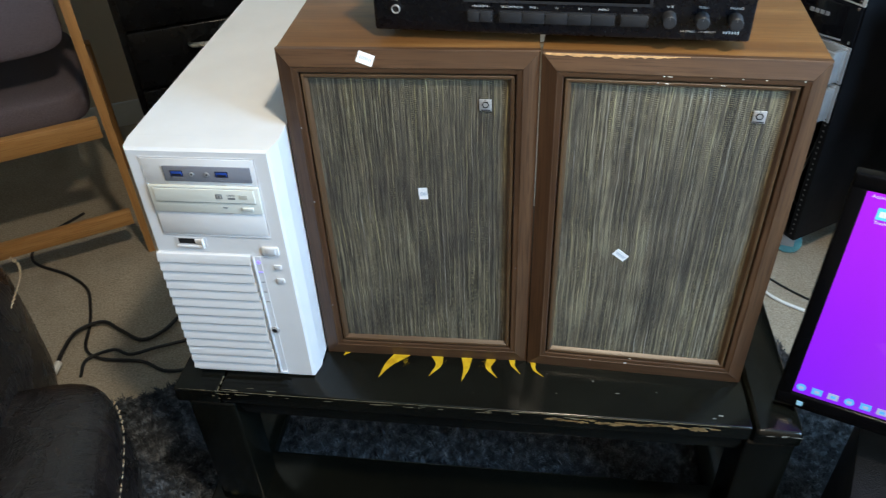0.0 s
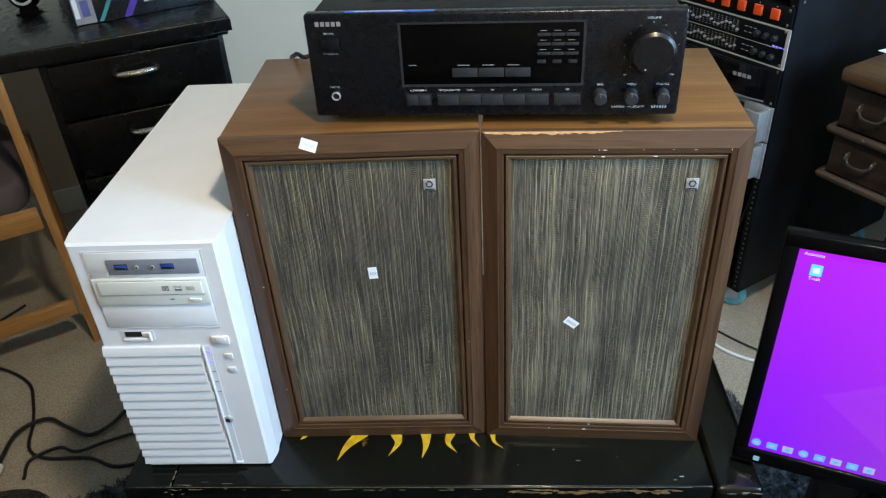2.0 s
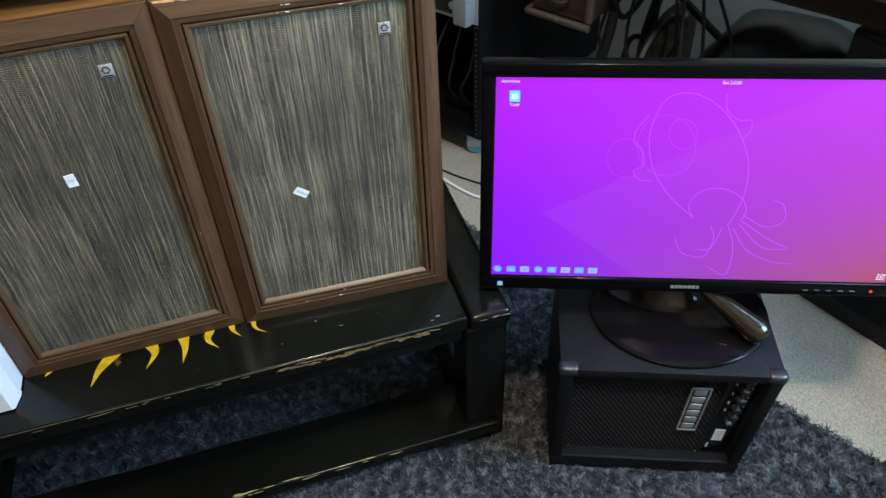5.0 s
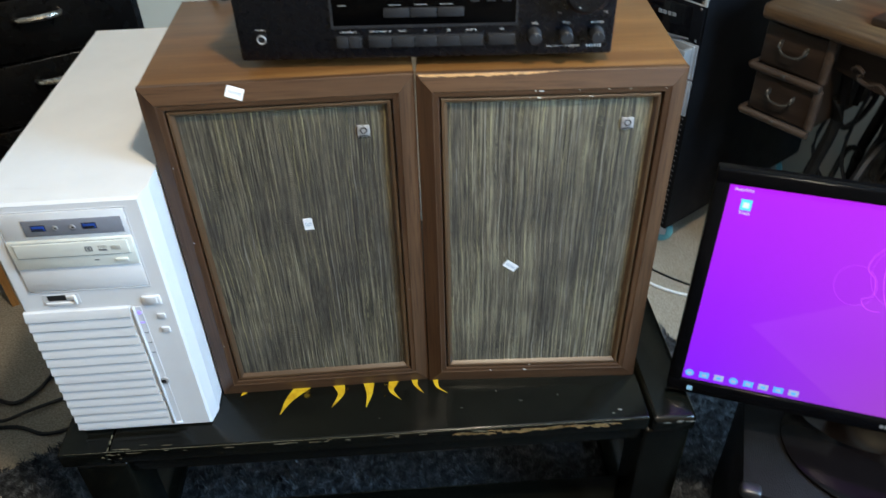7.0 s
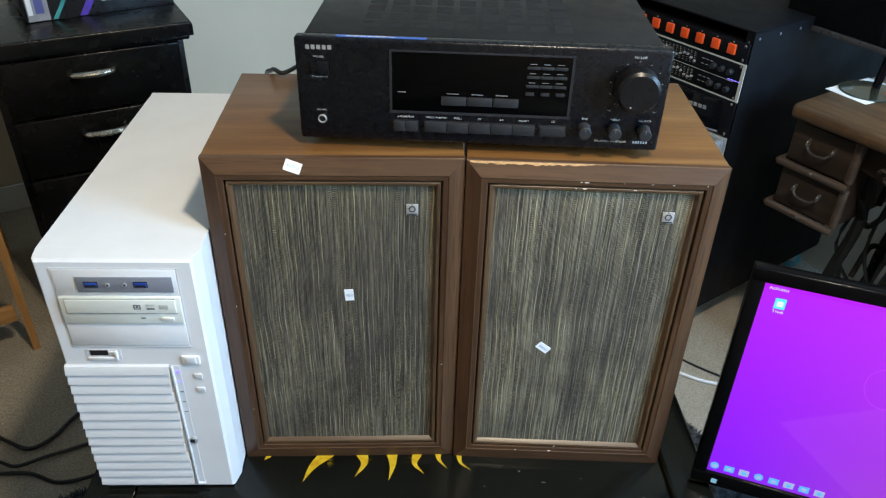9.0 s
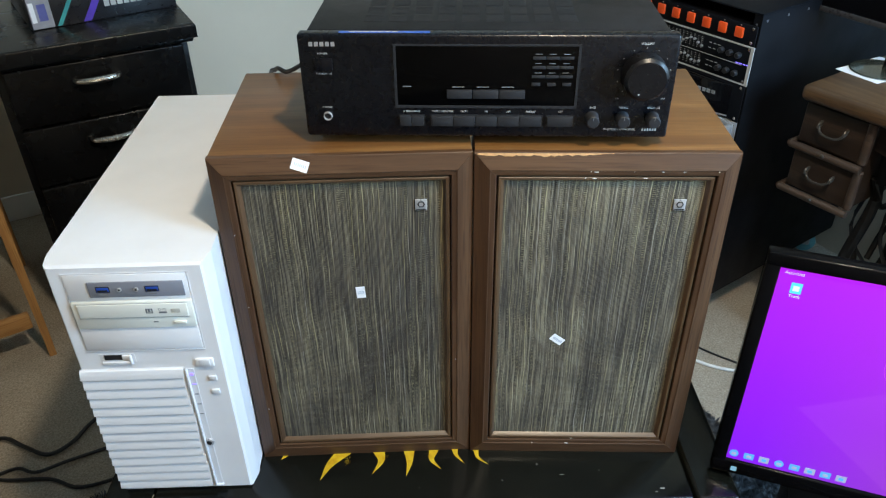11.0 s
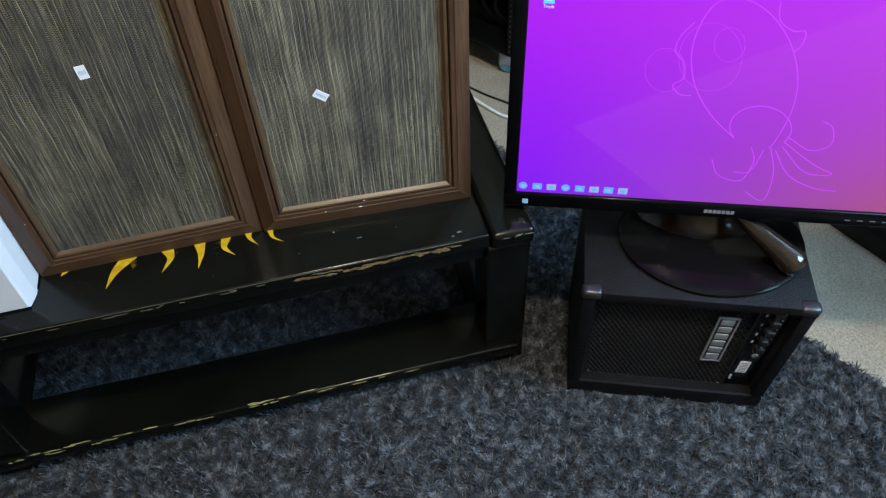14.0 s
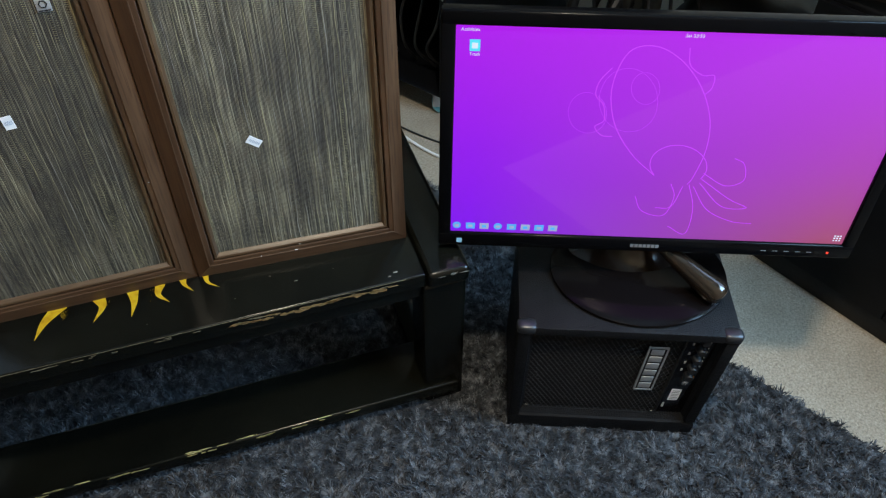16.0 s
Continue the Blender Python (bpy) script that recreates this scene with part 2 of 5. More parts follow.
cable_white = plain("cable_white", (0.72, 0.72, 0.70), 0.45, 0, 0.05, 40)
paper = plain("paper_white", (0.82, 0.83, 0.86), 0.6, 0, 0.03, 60)
rack_black = plain("rack_black", (0.0045, 0.005, 0.0066), 0.50, 0.0, 0.4, 7, 0.1, 600, spec=0.12)
orange = plain("orange_rocker", (0.75, 0.08, 0.012), 0.35, 0, 0.08, 60)
desk_black = plain("desk_black", (0.0045, 0.0045, 0.005), 0.26, 0, 0.35, 9, 0.06, 300, spec=0.22)
iron = plain("cast_iron_black", (0.012, 0.011, 0.010), 0.5, 0.4, 0.4, 40, 0.3, 300)
wall_paint = plain("wall_paint", (0.62, 0.55, 0.435), 0.75, 0, 0.04, 3, 0.12, 260)
trim_white = plain("trim_white", (0.74, 0.76, 0.76), 0.5, 0, 0.05, 9)
ceiling_white = plain("ceiling_white", (0.78, 0.77, 0.74), 0.85, 0, 0.04, 4, 0.2, 120)


def bench_paint():
    """Glossy black paint, brushed along the board, with scratches and rubbed spots that show brown."""
    g = Graph("black_bench_paint")
    v = g.coords()
    brush = g.noise(g.coords((6, 160, 160)), 1.0, 4)
    wear = g.noise(v, 55, 7, 0.7)
    spots = g.noise(g.coords((30, 90, 90)), 4.0, 3)
    mask = g.math("MULTIPLY", g.ramp(wear, [(0.70, (0, 0, 0)), (0.76, (1, 1, 1))]), g.ramp(spots, [(0.52, (0, 0, 0)), (0.6, (1, 1, 1))]))
    base = g.ramp(g.noise(v, 7, 4), [(0.3, (0.0026, 0.0028, 0.0022)), (0.7, (0.0055, 0.0056, 0.0038))])
    g.set(Base_Color=g.mix(mask, base, (0.22, 0.15, 0.07)), Roughness=g.math("ADD", g.math("MULTIPLY", wear, 0.30), 0.05), Specular_IOR_Level=0.3)
    g.bump(brush, 0.18, 0.0006)
    return g.m


def grille_cloth(name, pale, shift, warm):
    """Slub weave: dark purple-brown ground, ladder-like columns of straw rungs, and single wavy cords of olive and cream."""
    g = Graph(name)
    c = g.add("TexCoord")
    sep = g.t.nodes.new("ShaderNodeSeparateXYZ")
    g.link(c.outputs["Object"], sep.inputs[0])
    up = sep.outputs[2]

    def sway(size, rate, seed):
        return g.math("MULTIPLY", g.math("SUBTRACT", g.noise(g.coords((rate, seed, 9.0)), 1.0, 2), 0.5), size)

    def along(index, step, rate, detail, rough=0.6):
        v = g.t.nodes.new("ShaderNodeCombineXYZ")
        g.link(g.math("MULTIPLY", index, step), v.inputs[0])
        v.inputs[1].default_value = shift
        g.link(g.math("MULTIPLY", up, rate), v.inputs[2])
        return g.noise(v.outputs[0], 1.0, detail, rough)

    def columns(per_metre, wave):
        x = g.math("MULTIPLY", g.math("ADD", sep.outputs[0], wave), per_metre)
        index = g.math("FLOOR", x)
        return index, g.math("SUBTRACT", x, index)

    grey = lambda v: (v, v, v)
    # ground: fine upright threads
    i1, f1 = columns(640.0, sway(0.006, 14, 1))
    tone = g.math("ADD", g.math("MULTIPLY", along(i1, 7.31, 8.0, 4), 0.75), g.math("MULTIPLY", g.noise(g.coords((22, 1, 3.0)), 1.0, 3), 0.25))
    col = g.ramp(g.math("ADD", tone, pale), [(0.34, (0.014, 0.0118, 0.0112)), (0.44, (0.042, 0.0355, 0.033 - 0.004 * warm)), (0.55, (0.125, 0.108, 0.098 - 0.016 * warm)), (0.68, (0.31, 0.272, 0.225 - 0.04 * warm))])
    # ladders: columns crossed by rungs, bright for a stretch and then sunk into the ground
    i2, f2 = columns(185.0, sway(0.0075, 18, 4))
    inside = g.ramp(g.math("SINE", g.math("MULTIPLY", f2, math.pi)), [(0.25, grey(0)), (0.50, grey(1))])
    rung = g.ramp(g.math("SINE", g.math("ADD", g.math("MULTIPLY", up, 2300.0), g.math("ADD", g.math("MULTIPLY", i2, 2.4), g.math("MULTIPLY", g.noise(g.coords((90, 1, 45)), 1.0, 2), 15.0)))), [(0.30, grey(0)), (0.80, grey(1))])
    rung = g.math("MULTIPLY", rung, g.ramp(g.noise(g.coords((260, 1, 120)), 1.0, 2), [(0.35, grey(0.25)), (0.55, grey(1))]))
    strength = g.ramp(g.math("ADD", along(i2, 5.17, 5.0, 3), pale), [(0.40, grey(0.06)), (0.53, grey(0.36)), (0.66, grey(0.72))])
    ladder = g.math("MULTIPLY", g.math("MULTIPLY", inside, rung), strength)
    col = g.mix(ladder, col, g.ramp(along(i2, 2.71, 3.0, 2), [(0.40, (0.34, 0.300, 0.245 - 0.04 * warm)), (0.60, (0.44, 0.380, 0.285 - 0.085 * warm))]))
    gap = g.math("MULTIPLY", g.math("MULTIPLY", inside, g.math("SUBTRACT", 1.0, rung)), g.math("MULTIPLY", strength, 0.7))
    col = g.mix(gap, col, (0.016, 0.013, 0.012))
    # cords: thin wavy threads that come and go
    i3, f3 = columns(135.0, sway(0.010, 20, 9))
    line = g.ramp(g.math("SINE", g.math("MULTIPLY", f3, math.pi)), [(0.950, grey(0)), (0.99, grey(1))])
    shown = g.ramp(along(i3, 3.17, 9.0, 4), [(0.44, grey(0.05)), (0.62, grey(0.68))])
    cord = g.math("MULTIPLY", line, shown)
    col = g.mix(cord, col, g.ramp(along(i3, 1.9, 2.0, 1), [(0.4, (0.35, 0.325, 0.275)), (0.62, (0.46, 0.40, 0.30 - 0.08 * warm))]))
    # dust and wear across the whole cloth
    patch = g.noise(g.coords((7, 1, 5)), 1.0, 3)
    col = g.mix(g.ramp(patch, [(0.40, grey(0.50)), (0.60, grey(0))]), col, (0.030, 0.025, 0.025))
    g.set(Base_Color=col, Roughness=0.88, Specular_IOR_Level=0.25)
    g.bump(g.math("ADD", g.math("ADD", g.math("SINE", g.math("MULTIPLY", f1, math.pi)), g.math("MULTIPLY", ladder, 1.2)), g.math("MULTIPLY", cord, 2.0)), 0.5, 0.0008)
    return g.m


def carpet_pile():
    """Short twisted loops in sand and beige, with trodden and dirty patches."""
    g = Graph("beige_carpet_pile")
    v = g.coords()
    fine = g.noise(v, 210, 4, 0.75)
    tuft = g.add("TexVoronoi", Scale=260.0)
    g.link(v, tuft.inputs["Vector"])
    pile = g.math("ADD", g.math("MULTIPLY", fine, 0.85), g.math("MULTIPLY", g.math("SUBTRACT", 0.75, tuft.outputs["Distance"]), 0.16))
    blot = g.noise(v, 6, 5, 0.6)
    dirt = g.noise(v, 1.7, 4)
    c = g.ramp(pile, [(0.34, (0.25, 0.21, 0.16)), (0.5, (0.42, 0.36, 0.28)), (0.66, (0.58, 0.51, 0.41))])
    c = g.mix(g.math("MULTIPLY", g.ramp(blot, [(0.5, (0, 0, 0)), (0.75, (1, 1, 1))]), 0.5), c, (0.20, 0.165, 0.12))
    g.set(Base_Color=g.mix(g.math("MULTIPLY", dirt, 0.25), c, (0.27, 0.225, 0.165)), Roughness=0.95)
    g.bump(pile, 0.8, 0.004)
    return g.m


def shag():
    """Charcoal strands, lighter and darker by the clump, each a little apart from the next."""
    g = Graph("charcoal_shag")
    info = g.add("NewGeometry")
    v = g.coords()
    clump = g.noise(v, 55, 3, 0.6)
    tone = g.math("ADD", g.math("MULTIPLY", info.outputs["Random Per Island"], 0.26), g.math("MULTIPLY", clump, 1.30))
    c = g.ramp(tone, [(0.35, (0.007, 0.008, 0.010)), (0.65, (0.023, 0.025, 0.029)), (0.85, (0.066, 0.071, 0.080)), (1.0, (0.17, 0.18, 0.195))])
    g.set(Base_Color=g.mix(g.math("MULTIPLY", g.noise(v, 5, 3), 0.4), c, (0.026, 0.029, 0.034)), Roughness=0.85, Specular_IOR_Level=0.3)
    return g.m


def tweed():
    g = Graph("purple_grey_tweed")
    v = g.coords()
    fine = g.noise(v, 600, 2, 0.7)
    wave = g.add("TexWave", Scale=190.0, Distortion=3.0, Detail=2.0)
    g.link(v, wave.inputs["Vector"])
    c = g.ramp(fine, [(0.3, (0.055, 0.042, 0.052)), (0.7, (0.17, 0.135, 0.155))])
    g.set(Base_Color=g.mix(g.math("MULTIPLY", wave.outputs["Fac"], 0.3), c, (0.09, 0.075, 0.085)), Roughness=0.95)
    g.bump(fine, 0.5, 0.002)
    return g.m


def leather():
    g = Graph("dark_brown_leather")
    v = g.coords()
    cell = g.add("TexVoronoi", Scale=260.0)
    g.link(v, cell.inputs["Vector"])
    folds = g.noise(v, 11, 4, 0.6, 0.6)
    g.set(Base_Color=g.ramp(folds, [(0.3, (0.008, 0.006, 0.0055)), (0.7, (0.017, 0.013, 0.012))]), Roughness=g.math("ADD", g.math("MULTIPLY", folds, 0.3), 0.12), Specular_IOR_Level=0.6)
    creases = g.noise(g.coords((1, 3.5, 1)), 16, 3, 0.5, 1.5)
    g.bump(g.math("ADD", g.math("ADD", g.math("MULTIPLY", cell.outputs["Distance"], 0.08), g.math("MULTIPLY", creases, 0.5)), folds), 0.5, 0.010)
    return g.m


def amp_vinyl():
    g = Graph("textured_black_vinyl")
    v = g.coords()
    cell = g.add("TexVoronoi", Scale=420.0)
    g.link(v, cell.inputs["Vector"])
    dust = g.noise(v, 30, 6, 0.7)
    g.set(Base_Color=g.ramp(dust, [(0.4, (0.003, 0.003, 0.0036)), (0.75, (0.008, 0.008, 0.009))]), Roughness=0.55, Specular_IOR_Level=0.18)
    g.bump(cell.outputs["Distance"], 0.5, 0.0015)
    return g.m


def flame_paint():
    g = Graph("yellow_flame_paint")
    v = g.coords()
    n = g.noise(v, 90, 5, 0.65)
    g.set(Base_Color=g.ramp(n, [(0.3, (0.36, 0.19, 0.008)), (0.5, (0.52, 0.31, 0.012)), (0.72, (0.58, 0.43, 0.03))]), Roughness=0.3)
    return g.m


def screen_picture():
    """The lit desktop: violet, bluer at the lower left, pinker to the lower right, with a faint lighter wedge."""
    g = Graph("lit_violet_desktop")
    c = g.add("TexCoord")
    sep = g.t.nodes.new("ShaderNodeSeparateXYZ")
    g.link(c.outputs["Object"], sep.inputs[0])
    x = g.math("ADD", g.math("DIVIDE", sep.outputs[0], 0.619), 0.5)
    z = g.math("DIVIDE", sep.outputs[2], 0.348)
    left = g.ramp(z, [(0.0, (0.25, 0.008, 1.0)), (0.45, (0.34, 0.008, 1.0)), (1.0, (0.50, 0.010, 1.0))])
    right = g.ramp(z, [(0.0, (0.43, 0.090, 0.20)), (0.4, (0.48, 0.062, 0.55)), (1.0, (0.58, 0.035, 0.98))])
    col = g.mix(g.ramp(x, [(0.05, (0, 0, 0)), (0.95, (1, 1, 1))]), left, right)
    upper = g.math("SUBTRACT", g.math("ADD", x, 0.245), z)
    lower = g.math("ADD", g.math("SUBTRACT", z, 0.52), g.math("MULTIPLY", x, 1.4))
    wedge = g.ramp(g.math("MINIMUM", upper, lower), [(0.0, (0, 0, 0)), (0.012, (0.05, 0.05, 0.05)), (0.4, (0.012, 0.012, 0.012))])
    col = g.mix(wedge, col, (0.85, 0.25, 1.0))
    g.set(Base_Color=(0.01, 0.01, 0.01), Roughness=0.4, Specular_IOR_Level=0.2, Emission_Color=col, Emission_Strength=0.93)
    return g.m


bench_black, cloth, carpet, rug_pile, tweed_cloth, hide, vinyl, flame_yellow = (
    bench_paint(), grille_cloth("woven_grille_cloth", 0.004, 0.0, 1.3), carpet_pile(), shag(), tweed(), leather(), amp_vinyl(), flame_paint())
# Right grille: the same weave, paler, with the window's stronger light in its colour.
lit_cloth = grille_cloth("woven_grille_cloth_lit", 0.046, 4.7, 1.1)
desktop = screen_picture()
screen_line = glow("wallpaper_line", (0.56, 0.060, 0.93), 0.97)
icon_white = glow("icon_white", (0.75, 0.85, 1.0), 0.9)
dock_white = glow("dock_white", (0.40, 0.48, 0.75), 0.8)
icon_blue = glow("icon_blue", (0.10, 0.45, 0.95), 0.9)
icon_cyan = glow("icon_cyan", (0.10, 0.75, 0.95), 0.9)
icon_orange = glow("icon_orange", (0.9, 0.45, 0.15), 0.8)
icon_green = glow("icon_green", (0.35, 0.65, 0.25), 0.7)
led_blue = glow("lit_blue", (0.22, 0.16, 1.0), 2.2)
led_red = glow("lit_red", (1.0, 0.05, 0.02), 1.5)
lamp_white = glow("lit_diffuser", (1.0, 0.85, 0.65), 3.0)

# ---- the room ----
A0, A1, B0, B1, CEIL = -2.6, 1.56, -1.58, 1.9, 2.4      # inner faces of the walls, along the room's own axes


def setting(name, bm, material, label, category):
    return single(name, bm, material, label, category, ROOM, "structure")


setting("floor", box((A0 - 0.1, B0 - 0.1, -0.1), (A1 + 0.1, B1 + 0.1, 0.0)), carpet, "beige cut-pile carpet with dull stains", "floor")
setting("ceiling", box((A0 - 0.1, B0 - 0.1, CEIL), (A1 + 0.1, B1 + 0.1, CEIL + 0.1)), ceiling_white, "plain white ceiling", "ceiling")
setting("wall_north", box((A0 - 0.1, B1, 0), (A1 + 0.1, B1 + 0.1, CEIL)), wall_paint, "off-white painted wall behind the desk", "wall")
setting("wall_east", box((A1, B0, 0), (A1 + 0.1, B1, CEIL)), wall_paint, "off-white painted wall behind the sewing table", "wall")
setting("wall_west", box((A0 - 0.1, B0, 0), (A0, B1, CEIL)), wall_paint, "off-white painted wall", "wall")
WL, WR, WB, WT = WINDOW_A - WINDOW_W, WINDOW_A + WINDOW_W, WINDOW_Z - WINDOW_H, WINDOW_Z + WINDOW_H
setting("wall_south", merge(box((A0 - 0.1, B0 - 0.1, 0), (WL, B0, CEIL)), box((WR, B0 - 0.1, 0), (A1 + 0.1, B0, CEIL)),
                            box((WL, B0 - 0.1, 0), (WR, B0, WB)), box((WL, B0 - 0.1, WT), (WR, B0, CEIL))), wall_paint, "off-white wall with a window opening", "wall")
window = thing("window_1", "white-framed window that lets in daylight", "window", ROOM, kind="structure")
part("window_frame", merge(box((WL, B0 - 0.08, WB), (WR, B0 - 0.03, WB + 0.05), 0.004), box((WL, B0 - 0.08, WT - 0.05), (WR, B0 - 0.03, WT), 0.004),
                           box((WL, B0 - 0.08, WB + 0.05), (WL + 0.05, B0 - 0.03, WT - 0.05), 0.004), box((WR - 0.05, B0 - 0.08, WB + 0.05), (WR, B0 - 0.03, WT - 0.05), 0.004),
                           box((WINDOW_A - 0.02, B0 - 0.08, WB + 0.05), (WINDOW_A + 0.02, B0 - 0.03, WT - 0.05), 0.004)), trim_white, window)
part("window_sill", box((WL - 0.03, B0 + 0.003, WB - 0.03), (WR + 0.03, B0 + 0.06, WB - 0.003), 0.005), trim_white, window)
setting("baseboard", merge(box((A0, B1 - 0.014, 0), (A1, B1 - 0.002, 0.09), 0.004)), trim_white, "white painted baseboard behind the desk", "baseboard")
fixture = thing("ceiling_light", "round ceiling light with a warm bulb", "ceiling light", pose(LAMP_AT[0], LAMP_AT[1], CEIL))
part("canopy", lathe([(0, 0), (0.1, 0), (0.1, -0.02), (0.06, -0.05), (0, -0.05)]), trim_white, fixture)

# ---- rug ----
RA0, RA1, RB0, RB1 = -1.25, 0.715, -1.15, 0.56
RUG = pose(0, 0, 0, 0, 0, 30)
rug = thing("shag_rug", "charcoal grey shag rug with long tangled pile", "rug", RUG)
part("backing", box((RA0, RB0, 0.0005), (RA1, RB1, 0.010), 0.003), rug_pile, rug)


def tufts(count, a0, a1, b0, b1, length, seed):
    """Bent strands, each three cross-sections of a thin leaf."""
    rng = np.random.default_rng(seed)
    n = count
    px = rng.uniform(a0, a1, n)
    py = rng.uniform(b0, b1, n)

    def patches(cell):
        """Smooth random values over the rug, about one swell to a cell."""
        grid = rng.uniform(-1, 1, (int(3.0 / cell) + 3, int(3.0 / cell) + 3))
        u, v = (px + 1.5) / cell, (py + 1.5) / cell
        iu, iv = u.astype(int), v.astype(int)
        fu, fv = u - iu, v - iv
        fu, fv = fu * fu * (3 - 2 * fu), fv * fv * (3 - 2 * fv)
        return (grid[iu, iv] * (1 - fu) + grid[iu + 1, iv] * fu) * (1 - fv) + (grid[iu, iv + 1] * (1 - fu) + grid[iu + 1, iv + 1] * fu) * fv

    heading = rng.uniform(0, 2 * np.pi, n) * 0.40 + patches(0.019) * 5.0 + patches(0.20) * 2.0
    lean = rng.uniform(0.3, 1.5, n)
    ln = length * rng.uniform(0.6, 1.2, n) * (1.0 + 0.45 * patches(0.013))
    w = rng.uniform(0.0006, 0.0014, n)
    d = np.stack([np.cos(heading), np.sin(heading)], 1)
    s = np.stack([-d[:, 1], d[:, 0]], 1)
    verts = np.zeros((n, 6, 3))
    for k, (f, wf) in enumerate(((0.0, 1.0), (0.5, 1.0), (1.0, 0.45))):
        reach = ln * f * np.sin(lean * (0.4 + 0.6 * f))
        high = 0.008 + ln * f * np.cos(lean * (0.4 + 0.6 * f))
        for q, sign in ((0, -1), (1, 1)):
            verts[:, 2 * k + q, 0] = px + d[:, 0] * reach + sign * s[:, 0] * w * wf
            verts[:, 2 * k + q, 1] = py + d[:, 1] * reach + sign * s[:, 1] * w * wf
            verts[:, 2 * k + q, 2] = high
    base = (np.arange(n) * 6)[:, None]
    faces = np.concatenate([base + np.array([[0, 1, 3, 2]]), base + np.array([[2, 3, 5, 4]])])
    me = bpy.data.meshes.new("pile")
    me.from_pydata(verts.reshape(-1, 3).tolist(), [], faces.tolist())
    me.materials.append(rug_pile)
    ob = new("pile", me)
    return ob


for pile in (tufts(330000, -0.75, RA1 + 0.003, -1.1, RB1 + 0.003, 0.014, 5), tufts(36000, RA0, -0.75, -0.75, RB1, 0.014, 6)):
    pile.parent = rug
    tagged(pile, kind="stuff")

# ---- bench ----
BT = 0.374                                    # height of the bench top
bench = thing("coffee_table", "low black-painted wooden table, chipped, with yellow painted flames", "table")
X0, X1, YF, YB = -0.567, 0.341, -0.112, 0.44
part("tabletop", box((-0.490, YF, BT - 0.030), (X1, YB, BT), 0.004, 3), bench_black, bench)
part("end_board", box((X0, YF - 0.001, BT - 0.032), (-0.4925, YB, BT - 0.0005), 0.004, 3), bench_black, bench)
part("end_board", box((X1 + 0.003, YF - 0.004, BT - 0.036), (0.415, YB, BT - 0.002), 0.009, 4), bench_black, bench, "black end board with a worn rounded edge")
part("apron", box((X0 + 0.03, YF + 0.012, BT - 0.066), (X1 + 0.02, YF + 0.034, BT - 0.0305), 0.003), bench_black, bench)
part("apron", box((X0 + 0.03, YB - 0.034, BT - 0.086), (X1 + 0.02, YB - 0.012, BT - 0.0305), 0.003), bench_black, bench)
for lx0, lx1 in ((-0.552, -0.472), (0.338, 0.412)):
    for ly in (YF + 0.004, YB - 0.08):
        part("leg", box((lx0, ly, 0.0105), (lx1, ly + 0.076, BT - 0.0365), 0.006, 3), bench_black, bench)
part("lower_shelf", box((-0.575, YF - 0.004, 0.036), (0.40, YF + 0.115, 0.064), 0.004, 3), bench_black, bench, "black lower board with a chipped yellow edge")
part("lower_shelf", box((-0.552, YB - 0.13, 0.036), (0.40, YB - 0.01, 0.064), 0.004, 3), bench_black, bench)

for sx0, sx1 in ((-0.545, -0.488), (0.338, 0.398)):
    part("side_board", box((sx0, YF + 0.1155, 0.036), (sx1, YB - 0.1305, 0.063), 0.003), bench_black, bench)


def flame(root, mid, tip, width):
    """A painted tongue: a broad root that bends through its middle and runs out into a hooked point."""
    r, m, t2 = Vector(root), Vector(mid), Vector(tip)
    back = r + (r - m) * 0.6
    line = [Vector((p.x, p.y)) for p in smooth_line([(*back, 0), (*r, 0), (*m, 0), (*t2, 0)], 8)]
    left, right = [], []
    n = len(line) - 1
    for i, p in enumerate(line):
        f = i / n
        d = (line[min(i + 1, n)] - line[max(i - 1, 0)]).normalized()
        w = width * (1.25 if f < 0.3 else max(0.03, 1.25 * (1 - (f - 0.3) / 0.7) ** 0.95)) / 2
        left.append(tuple(p + Vector((-d.y, d.x)) * w))
        right.append(tuple(p - Vector((-d.y, d.x)) * w))
    return slab(left + right[::-1], BT + 0.0003, BT + 0.0008)


for root, mid, tip, width in (((-0.295, -0.002), (-0.298, -0.010), (-0.304, -0.018), 0.012), ((-0.205, -0.006), (-0.224, -0.031), (-0.236, -0.061), 0.019),
                              ((-0.146, -0.006), (-0.142, -0.026), (-0.155, -0.052), 0.016), ((-0.097, -0.007), (-0.096, -0.031), (-0.101, -0.058), 0.0145),
                              ((-0.057, -0.007), (-0.060, -0.026), (-0.045, -0.046), 0.0125), ((-0.022, -0.005), (-0.020, -0.018), (-0.008, -0.035), 0.009),
                              ((0.012, -0.008), (0.015, -0.024), (0.030, -0.038), 0.0075)):
    part("painted_flame", flame(root, mid, tip, width), flame_yellow, bench, "yellow painted flame")


def flake(cx, cy, cz, lx, ly, seed, up=True, n=11):
    """A ragged paint chip, flat on a board or on its front edge."""
    rng = random.Random(seed)
    ring = []
    n = 19 if lx > 0.006 else n
    for i in range(n):
        a = 2 * math.pi * (i + rng.uniform(-0.3, 0.3)) / n
        r = rng.uniform(0.35, 1.15)
        ring.append((lx * (0.4 + 0.6 * r) * math.cos(a), ly * r * math.sin(a)))
    bm = slab(ring, 0.0001, 0.0006)
    return moved(bm, Matrix.Translation((cx, cy, cz)) @ (Matrix() if up else FRONT))


